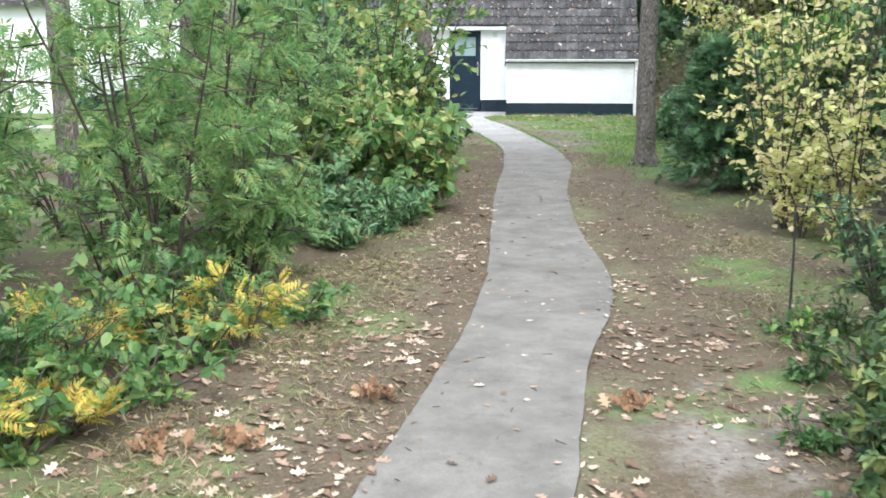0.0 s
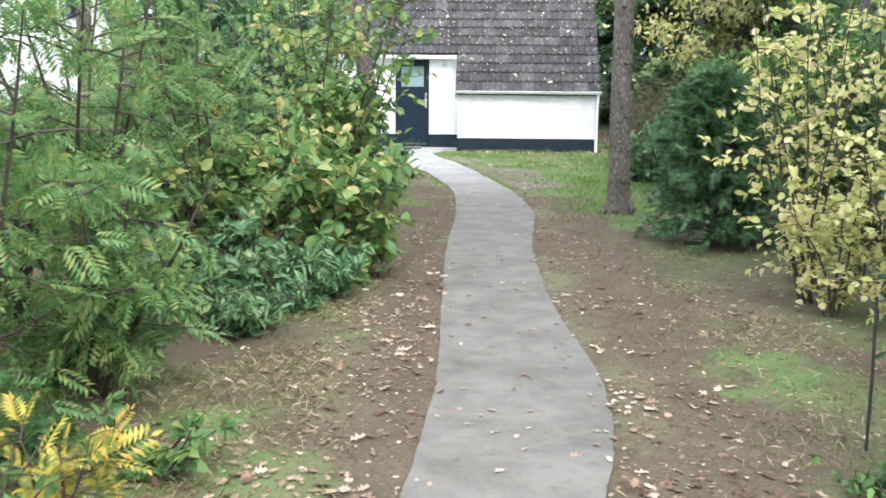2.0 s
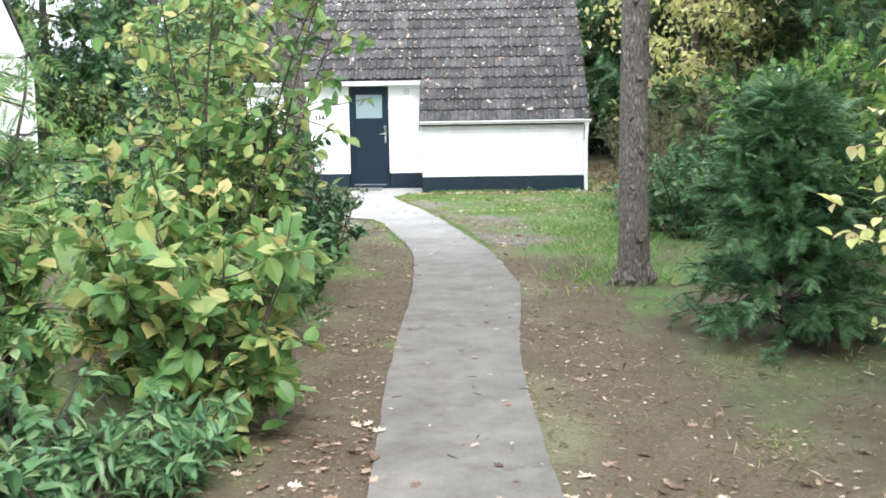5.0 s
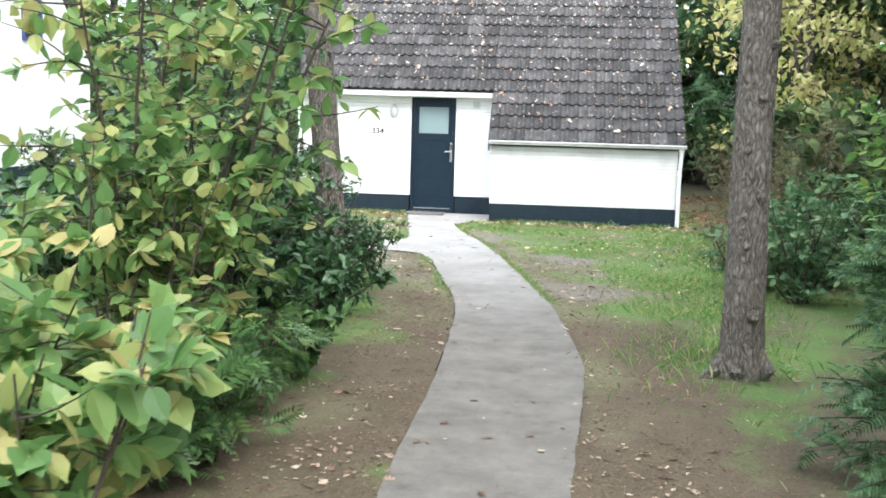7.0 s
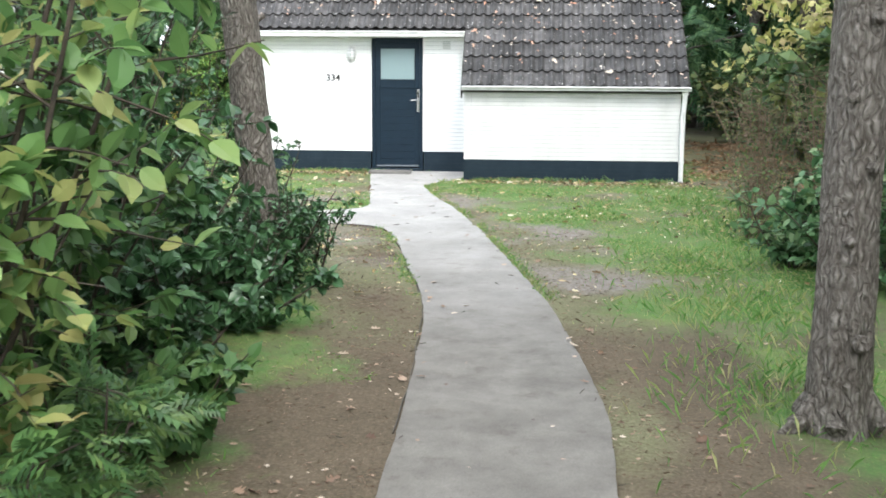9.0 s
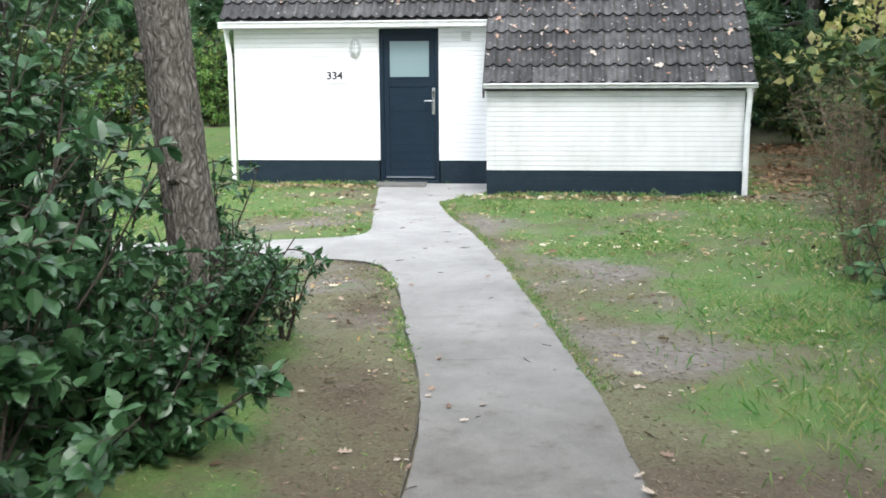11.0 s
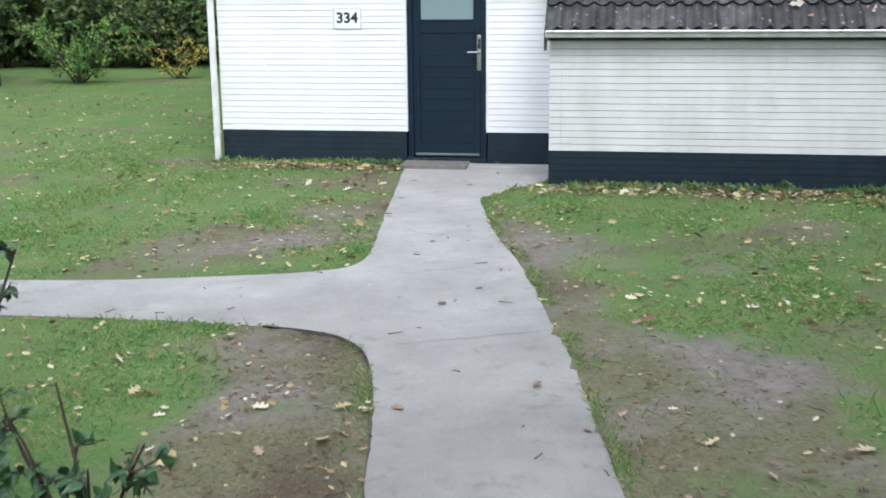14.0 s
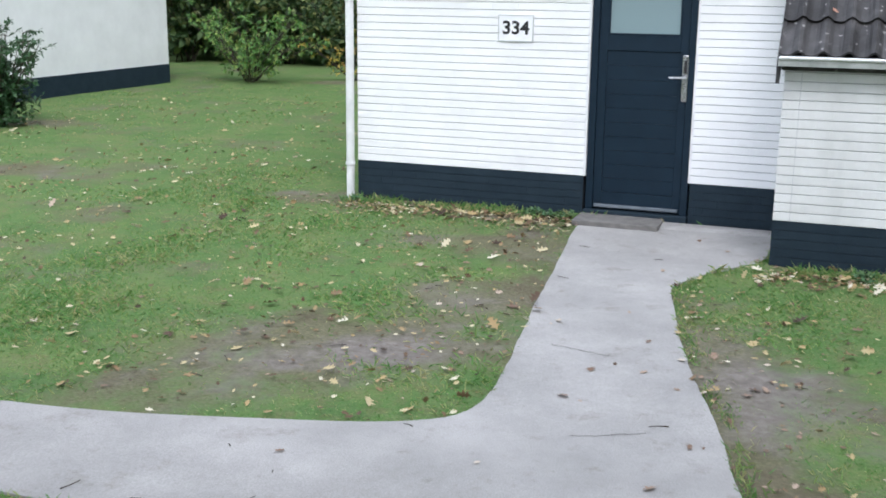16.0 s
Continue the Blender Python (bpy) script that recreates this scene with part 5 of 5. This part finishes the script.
shrub("low_green_bush", put(5.1, -20.6), "low dark green bush beside a wire", "bush", r4, 0.8, 0.55, 9, 9, 9, LANCE, 0.1, L_DARK, twig_len=0.4, low=0.1, group=LOW)
shrub("low_green_bush", put(4.15, -22.6), "tiny green seedling in dry grass", "seedling", r4, 0.3, 0.22, 4, 4, 6, OVATE, 0.06, L_GREEN, twig_len=0.5, group=LOW)
for x, y, h in ((5.2, -8.9, 1.15), (5.75, -7.7, 1.3), (5.95, -9.7, 1.5), (4.85, -7.9, 0.8)):
    shrub("bramble_bush", put(x, y), "leafy pale green bush behind the pine", "bush", r4, h, 0.6, 11, 13, 10, BROAD, 0.1, L_BLUE, twig_len=0.35, low=0.1, group="bushes behind the pine")
for x, y, h in ((5.35, -4.6, 1.9), (5.5, -6.4, 2.0), (5.6, -2.6, 1.6), (6.2, -5.6, 2.2), (4.8, -6.4, 0.9)):
    shrub("dry_bush", put(x, y), "wispy grey-brown bush with few small leaves", "bush", r4, h, 0.65, 16, 20, 4, SMALL, 0.05, L_WOOD, M_DRY, twig_len=0.3, low=0.1, thick=0.008, bare=0.5, group="wispy bushes")
for x, y, h in ((6.4, -13.4, 3.0), (6.6, -16.0, 3.2), (6.3, -10.8, 2.8), (6.6, -19.6, 3.0), (6.7, -22.2, 2.8)):
    shrub("dark_bush", put(x, y), "tall green bush at the shady wood's edge", "bush", r4, h, 1.0, 12, 15, 12, OVATE, 0.13, L_GREEN if y > -14 else L_BLUE, twig_len=0.28, low=0.05, group="dark bushes")

for x, y, h, r in ((6.3, -17.0, 11, 0.09), (-1.35, -16.0, 11, 0.1), (-2.5, -18.3, 11, 0.14), (7.4, -20.5, 12, 0.12), (7.2, -12.2, 12, 0.1), (-3.2, -12.0, 12, 0.12)):
    tree("slender_tree", put(x, y), "slender dark woodland trunk among the bushes", r4, h, r, 5.5, 1.6, 10, 45, 0.2, L_WOOD, SMALL, 0.35, 0.05, group="slender trees")

for x, y, h in ((3.75, -24.3, 0.22), (3.95, -23.2, 0.2), (4.3, -24.5, 0.3), (4.05, -22.2, 0.22), (3.8, -25.3, 0.25), (4.4, -22.2, 0.3), (4.2, -25.6, 0.35)):
    shrub("verge_seedling", put(x, y), "low dark green seedlings in dry verge grass", "seedling", r4, h, 0.3, 7, 6, 6, OVATE, 0.06, L_DEEP, twig_len=0.6, low=0.05, thick=0.005, group="verge seedlings")

# low wire fence
fence = thing("wire_fence", put(4.24, -21.6), "low rusty wire fence with thin dark posts", "fence")
for x in (0.0, 1.4, 2.8):
    part("post", tube([(x, 0, -0.15), (x + 0.006, 0, 0.4), (x, 0, 0.79)], [0.009, 0.009, 0.009], 8), M_BLACK, fence)
part("wire", tube([(0, 0, 0.77), (0.7, 0, 0.75), (1.4, 0, 0.77), (2.1, 0, 0.75), (2.8, 0, 0.77)], [0.005] * 5, 6), M_BLACK, fence)

# ---- far lawn bushes ----
r6 = np.random.default_rng(41)
shrub("rose_bush", put(-8.8, 9.8), "loose green bush on the lawn's far edge", "bush", r6, 1.5, 1.6, 18, 13, 10, OVATE, 0.1, L_GREEN, twig_len=0.36)
shrub("yellow_bush", put(-7.2, 11.0), "small yellow-orange autumn bush by the wood", "bush", r6, 1.1, 1.0, 11, 9, 7, OVATE, 0.085, L_GOLD, twig_len=0.35)
shrub("round_bush", put(-8.35, 2.6), "dark green rounded bush beside the neighbouring house", "bush", r6, 1.35, 0.6, 18, 18, 16, OVATE, 0.075, L_DARK, twig_len=0.32, low=0.05)
shrub("hedge_bush", put(-6.5, 13.0), "tall green bush before the dark wood", "bush", r6, 2.6, 1.2, 14, 15, 13, OVATE, 0.12, L_GREEN, twig_len=0.3, low=0.05)
shrub("hedge_bush", put(-4.0, 12.6), "tall green bush before the dark wood", "bush", r6, 2.8, 1.2, 14, 15, 13, OVATE, 0.12, L_GREEN, twig_len=0.3, low=0.05)
for x, y in ((-0.12, -0.16), (-0.4, -0.14), (-0.25, -0.2), (-2.0, -0.15), (2.2, -1.3), (2.6, -1.32), (2.9, -1.3), (3.15, -1.34), (3.4, -1.28), (3.75, -1.33), (4.05, -1.3), (4.4, -1.32), (4.65, -1.29)):
    shrub("weed", put(x, y), "small green weed at the foot of the wall", "weed", r6, r6.uniform(0.07, 0.15), 0.13, 6, 4, 6, OVATE, 0.042, L_BLUE, twig_len=0.6, thick=0.004, group="weeds at the wall")

# ---- grass, fallen leaves ----
r7 = np.random.default_rng(77)


def scatter(n, x0, x1, y0, y1, weight):
    x, y = r7.uniform(x0, x1, n), r7.uniform(y0, y1, n)
    w = weight(x, y) * ~in_path(x, y)
    keep = r7.uniform(0, 1, n) < w
    return x[keep], y[keep]


def off_house(x, y):
    return ~(((x > WALL_L - 0.02) & (x < WALL_R + 0.02) & (y > -0.04)) | ((x > WING_L) & (x < WALL_R + 0.02) & (y > WING_Y - 0.05)) | ((x < -10.05) & (y > -1.5) & (y < 9.2)))


BLADE = (np.array([(-.07, 0, 0), (.07, 0, 0), (.03, .6, .05), (0, 1, -.1)]), [(0, 1, 2), (0, 2, 3)])
px, py = [], []
for n, a in ((230000, (-4, 6.5, -9, 1.2)), (110000, (-10, 6.5, -14, 10)), (12000, (3, 6, -25, -13)), (24000, (-1, 1.9, -26, -5))):
    x, y = scatter(n, *a, lambda x, y: np.clip(lawn(x, y) * 1.4 - 0.35 + 0.35 * waves(x, y, 4, 46), 0.05 * (y > -11), 1) * off_house(x, y))
    px.append(x)
    py.append(y)
px, py = np.concatenate(px), np.concatenate(py)
P = np.stack([px, py, ground_z(px, py) - 0.004], -1)
n = len(P)
D = np.stack([r7.normal(0, 0.8, n), r7.normal(0, 0.8, n), r7.uniform(0.15, 0.8, n)], -1)
size = 0.05 * r7.uniform(0.5, 1.3, n) * (0.7 + 0.5 * np.clip(waves(px, py, 3, 44), -0.5, 1))
tagged(part("lawn_grass", leaves(BLADE, P, D, r7.normal(0, 0.3, P.shape) + (0, 0, 1), size), M_GRASS), "short patchy green lawn grass before the house", "grass", kind="stuff")


# longer grass along the foot of the walls and the edges of the path
fx = r7.uniform(-2.1, 4.85, 5200)
fy = np.where(fx < 1.5, -0.07, WING_Y - 0.08) - np.abs(r7.normal(0, 0.1, 5200))
ey = r7.uniform(-9.5, -1.4, 5000)
side = r7.uniform(0, 1, 5000) < 0.5
ex = np.where(side, east_of_path(ey) + np.abs(r7.normal(0, 0.06, 5000)), west_of_path(ey) - np.abs(r7.normal(0, 0.06, 5000)))
fx, fy = np.concatenate([fx, ex]), np.concatenate([fy, ey])
ok = ~in_path(fx, fy) & off_house(fx, fy) & (waves(fx, fy, 4, 95) > -0.25)
fx, fy = fx[ok], fy[ok]
n = len(fx)
P = np.stack([fx, fy, ground_z(fx, fy) - 0.004], -1)
D = np.stack([r7.normal(0, 0.6, n), r7.normal(0, 0.6, n), r7.uniform(0.3, 1.0, n)], -1)
tagged(part("border_grass", leaves((BLADE[0] * (0.8, 1, 1), BLADE[1]), P, D, r7.normal(0, 0.3, P.shape) + (0, 0, 1), np.where(fy > -1.5, r7.uniform(0.03, 0.1, n), r7.uniform(0.02, 0.055, n))), M_GRASS), "longer grass along walls and path edges", "grass", kind="stuff")


# tall soft grass under the pine and along the lawn's edge
def tall_weight(x, y):
    w = np.exp(-((x - 4.1) / 0.55) ** 2 - ((y + 9.2) / 1.6) ** 2) + 0.6 * np.exp(-((x - 3.95) / 0.5) ** 2 - ((y + 12.0) / 0.9) ** 2) + 0.5 * np.exp(-((x - 4.6) / 0.5) ** 2 - ((y + 5.0) / 2.0) ** 2)
    return np.clip(w * (0.6 + 0.8 * waves(x, y, 3.2, 67)), 0, 1)


tx, ty = scatter(42000, 2.9, 6.0, -14, -1.5, tall_weight)
n = len(tx)
P = np.stack([tx, ty, ground_z(tx, ty) - 0.004], -1)
D = np.stack([r7.normal(0, 0.5, n), r7.normal(0, 0.5, n), r7.uniform(0.5, 1.0, n)], -1)
tagged(part("tall_grass", leaves((BLADE[0] * (0.26, 1, 1), BLADE[1]), P, D, r7.normal(0, 0.4, P.shape) + (0, 0, 1), r7.uniform(0.04, 0.14, n)), M_GRASS), "soft tall grass tufts between lawn and pine", "grass", kind="stuff")


# pale dry grass on the woodland verges
def verge(x, y):
    w = 1.2 * np.exp(-((x - 0.95) / 0.5) ** 2) * step(-y, 16.5, 18.5) + 0.6 * np.exp(-((x - 4.3) / 0.6) ** 2) * step(-y, 14, 17) + 0.35 * (x < 0.8) * step(-y, 17, 19)
    return np.clip(w * (0.5 + 0.8 * waves(x, y, 2.6, 61)), 0, 1)


sx, sy = scatter(150000, -1.5, 5.6, -27, -14, verge)
n = len(sx)
P = np.stack([sx, sy, ground_z(sx, sy) - 0.004], -1)
D = np.stack([r7.normal(0, 0.9, n), r7.normal(0, 0.9, n), r7.uniform(0.1, 0.8, n)], -1)
tagged(part("dry_grass", leaves((BLADE[0] * (0.3, 1, 1), BLADE[1]), P, D, r7.normal(0, 0.4, P.shape) + (0, 0, 1), r7.uniform(0.025, 0.1, n)), M_STRAW), "pale withered grass on the woodland verges", "grass", kind="stuff")


def litter_weight(x, y):
    w = 0.9 * step(-y, 12, 20) + 0.13
    w = w * (0.55 + 0.5 * waves(x, y, 2.2, 51))
    e = np.minimum(np.abs(x - west_of_path(y)), np.abs(x - east_of_path(y)))
    w = w * (0.35 + 1.1 * np.exp(-(e / 0.8) ** 2)) + 0.4 * step(-y, 21, 23) * (x < 1.7)
    wall = np.exp(-((y + 0.25) / 0.35) ** 2) * (x < WING_L) + np.exp(-((y - WING_Y + 0.2) / 0.3) ** 2) * (x > WING_L)
    return np.clip(w + 0.7 * wall, 0, 1) * off_house(x, y)


lx, ly = scatter(80000, -2.5, 6.5, -28, 0.5, litter_weight)
hx, hy = scatter(2500, -9, 6.5, -9, 8, lambda x, y: 0.5 * off_house(x, y) * np.clip(0.6 + 0.6 * waves(x, y, 1.2, 71), 0, 1))
lx, ly = np.concatenate([lx, hx]), np.concatenate([ly, hy])
n = len(lx)
P = np.stack([lx, ly, ground_z(lx, ly) + r7.uniform(0.002, 0.014, n)], -1)
D = np.stack([r7.normal(0, 1, n), r7.normal(0, 1, n), r7.normal(0, 0.12, n)], -1)
N = r7.normal(0, 0.22, P.shape) + (0, 0, 1)
S = np.where(r7.uniform(0, 1, n) < np.where(ly < -22, 0.28, np.where(ly < -17, 0.14, 0.08)), r7.uniform(0.05, 0.1, n), r7.uniform(0.014, 0.046, n))
tagged(part("fallen_leaves", leaves(LOBED, P, D, N, S), M_LITTER), "dry brown and tan fallen leaves on soil and grass", "leaf litter", kind="stuff")

M_LAWNLEAF = leaf_mat("yellowish_fallen_leaves", [(0.05, 0.032, 0.02), (0.13, 0.08, 0.045), (0.26, 0.17, 0.085), (0.38, 0.28, 0.13), (0.48, 0.4, 0.22), (0.62, 0.57, 0.44)], 0.7, 0.15)
ox, oy = scatter(36000, -9, 6.5, -9.5, 7, lambda x, y: 0.75 * off_house(x, y) * np.clip(0.5 + 0.7 * waves(x, y, 1.4, 91), 0.08, 1) * np.clip(0.35 + np.exp(-(np.abs(y + 2.5) / 3.5) ** 2), 0, 1))
wx, wy = r7.uniform(-2.0, 7.5, 2600), r7.normal(0, 0.22, 2600)
wy = np.where(wx < 1.5, -0.22, np.where(wx < 4.9, -1.32, -1.0 + 6 * wy)) - np.abs(wy)
ok = ~in_path(wx, wy) & off_house(wx, wy)
ox, oy = np.concatenate([ox, wx[ok]]), np.concatenate([oy, wy[ok]])
n = len(ox)
P = np.stack([ox, oy, ground_z(ox, oy) + r7.uniform(0.006, 0.03, n)], -1)
D = np.stack([r7.normal(0, 1, n), r7.normal(0, 1, n), r7.normal(0, 0.2, n)], -1)
S = np.where(r7.uniform(0, 1, n) < 0.12, r7.uniform(0.05, 0.1, n), r7.uniform(0.018, 0.05, n))
tagged(part("lawn_leaves", leaves(LOBED, P, D, r7.normal(0, 0.35, P.shape) + (0, 0, 1), S), M_LAWNLEAF), "small yellowish fallen leaves scattered over the lawn", "leaf litter", kind="stuff")

# needles and crumbs of dead leaves on the bare soil
cx, cy = scatter(110000, -0.6, 4.6, -27, -6, lambda x, y: np.clip(1.1 - 1.4 * lawn(x, y), 0, 1) * (0.55 + 0.4 * waves(x, y, 3.5, 81)) * np.exp(-(np.maximum(np.maximum(west_of_path(y) - x, x - east_of_path(y)) - 0.8, 0) / 0.5) ** 2))
n = len(cx)
P = np.stack([cx, cy, ground_z(cx, cy) + r7.uniform(0.001, 0.006, n)], -1)
D = np.stack([r7.normal(0, 1, n), r7.normal(0, 1, n), r7.normal(0, 0.1, n)], -1)
tagged(part("needle_litter", leaves((BLADE[0] * (0.7, 1, 1), BLADE[1]), P, D, r7.normal(0, 0.25, P.shape) + (0, 0, 1), r7.uniform(0.012, 0.04, n)), M_NEEDLE), "brown pine needles and leaf crumbs on soil", "leaf litter", kind="stuff")

# rust-coloured leaf carpet beside the gable
qx, qy = scatter(9000, 5.0, 8.5, -2.5, 7, lambda x, y: np.clip(0.5 + 0.6 * waves(x, y, 1.8, 65), 0, 1) * step(x, 5.0, 5.6))
n = len(qx)
P = np.stack([qx, qy, ground_z(qx, qy) + r7.uniform(0.004, 0.03, n)], -1)
D = np.stack([r7.normal(0, 1, n), r7.normal(0, 1, n), r7.normal(0, 0.2, n)], -1)
tagged(part("rust_leaves", leaves(LOBED, P, D, r7.normal(0, 0.3, P.shape) + (0, 0, 1), r7.uniform(0.05, 0.13, n)), M_BROWN), "rust-brown fallen leaves beside the house gable", "leaf litter", kind="stuff")

# leaves and twigs on the path
x, y = r7.uniform(-1, 3.2, 2600), r7.uniform(-29, -0.3, 2600)
keep = in_path(x, y) & (r7.uniform(0, 1, 2600) < 0.1 + 0.3 * step(-y, 10, 20) + 0.4 * np.exp(-(np.minimum(np.abs(x - west_of_path(y)), np.abs(x - east_of_path(y))) / 0.12) ** 2))
x, y = x[keep], y[keep]
n = len(x)
P = np.stack([x, y, np.full(n, PATH_TOP + 0.007)], -1)
D = np.stack([r7.normal(0, 1, n), r7.normal(0, 1, n), r7.normal(0, 0.08, n)], -1)
tagged(part("path_leaves", leaves(LOBED, P, D, r7.normal(0, 0.16, P.shape) + (0, 0, 1), r7.uniform(0.02, 0.075, n)), M_LITTER), "scattered dry leaves lying on the path", "leaf litter", kind="stuff")
pieces = []
for k in range(330):
    x, y = r7.uniform(-2, 3.4), r7.uniform(-26, -0.5)
    z = PATH_TOP + 0.006 if in_path(np.array([x]), np.array([y]))[0] else gz(x, y) + 0.008
    a, q = r7.uniform(0, 6.28), r7.uniform(0.02, 0.09)
    pieces.append(tube([(x, y, z), (x + q * 0.5 * math.cos(a), y + q * 0.5 * math.sin(a), z + 0.001), (x + q * math.cos(a + 0.12), y + q * math.sin(a + 0.12), z)], [0.0028, 0.0022, 0.0014], 5))
tagged(part("fallen_twigs", joined(pieces), M_TWIG), "small dark broken twigs on path and soil", "twig", kind="stuff")

# bleached leaves caught on the roof
n = 1000
x, v = r7.uniform(-2.0, 4.85, n), r7.uniform(0, 1, n) ** 0.8
y = np.where(x > 1.55, -1.1 + 4.8 * v, -0.1 + 3.8 * v)
P = np.stack([x, y, roof_z(y) + 0.058], -1)
along_slope = np.array((0, math.cos(ANG), math.sin(ANG)))
a = r7.uniform(0, 6.28, n)
D = np.cos(a)[:, None] * along_slope + np.sin(a)[:, None] * np.array((1.0, 0, 0))
N = np.array((0, -math.sin(ANG), math.cos(ANG))) + r7.normal(0, 0.12, (n, 3))
tagged(part("roof_leaves", leaves(OAK, P, D, N, np.where(r7.uniform(0, 1, n) < 0.1, 0.12, 0.06) * r7.uniform(0.6, 1.1, n)), M_ROOFLEAF), "pale dry leaves caught on the roof tiles", "leaf litter", kind="stuff")

# ---- single roof tiles and bricks ----
for x, y, z in tile_spots:
    t = new("roof_tile", tile_data)
    t.parent = roof
    t.matrix_local = pose(x, y, z, math.degrees(ANG), 0, random.uniform(-0.5, 0.5))
brick_data = {}
for x, z, w in courses(WALL_L, -0.02, PL_M, 2.12):
    key = round(w, 3)
    if key not in brick_data:
        v, f = brick_mesh(w)
        brick_data[key] = bpy.data.meshes.new("brick")
        brick_data[key].from_pydata(v, [], f)
        brick_data[key].materials.append(M_BRICK)
    b = new("brick", brick_data[key])
    b.parent = walls["wall_by_door", WALL_L]
    b.location = (x, random.uniform(-0.0004, 0.0004), z)
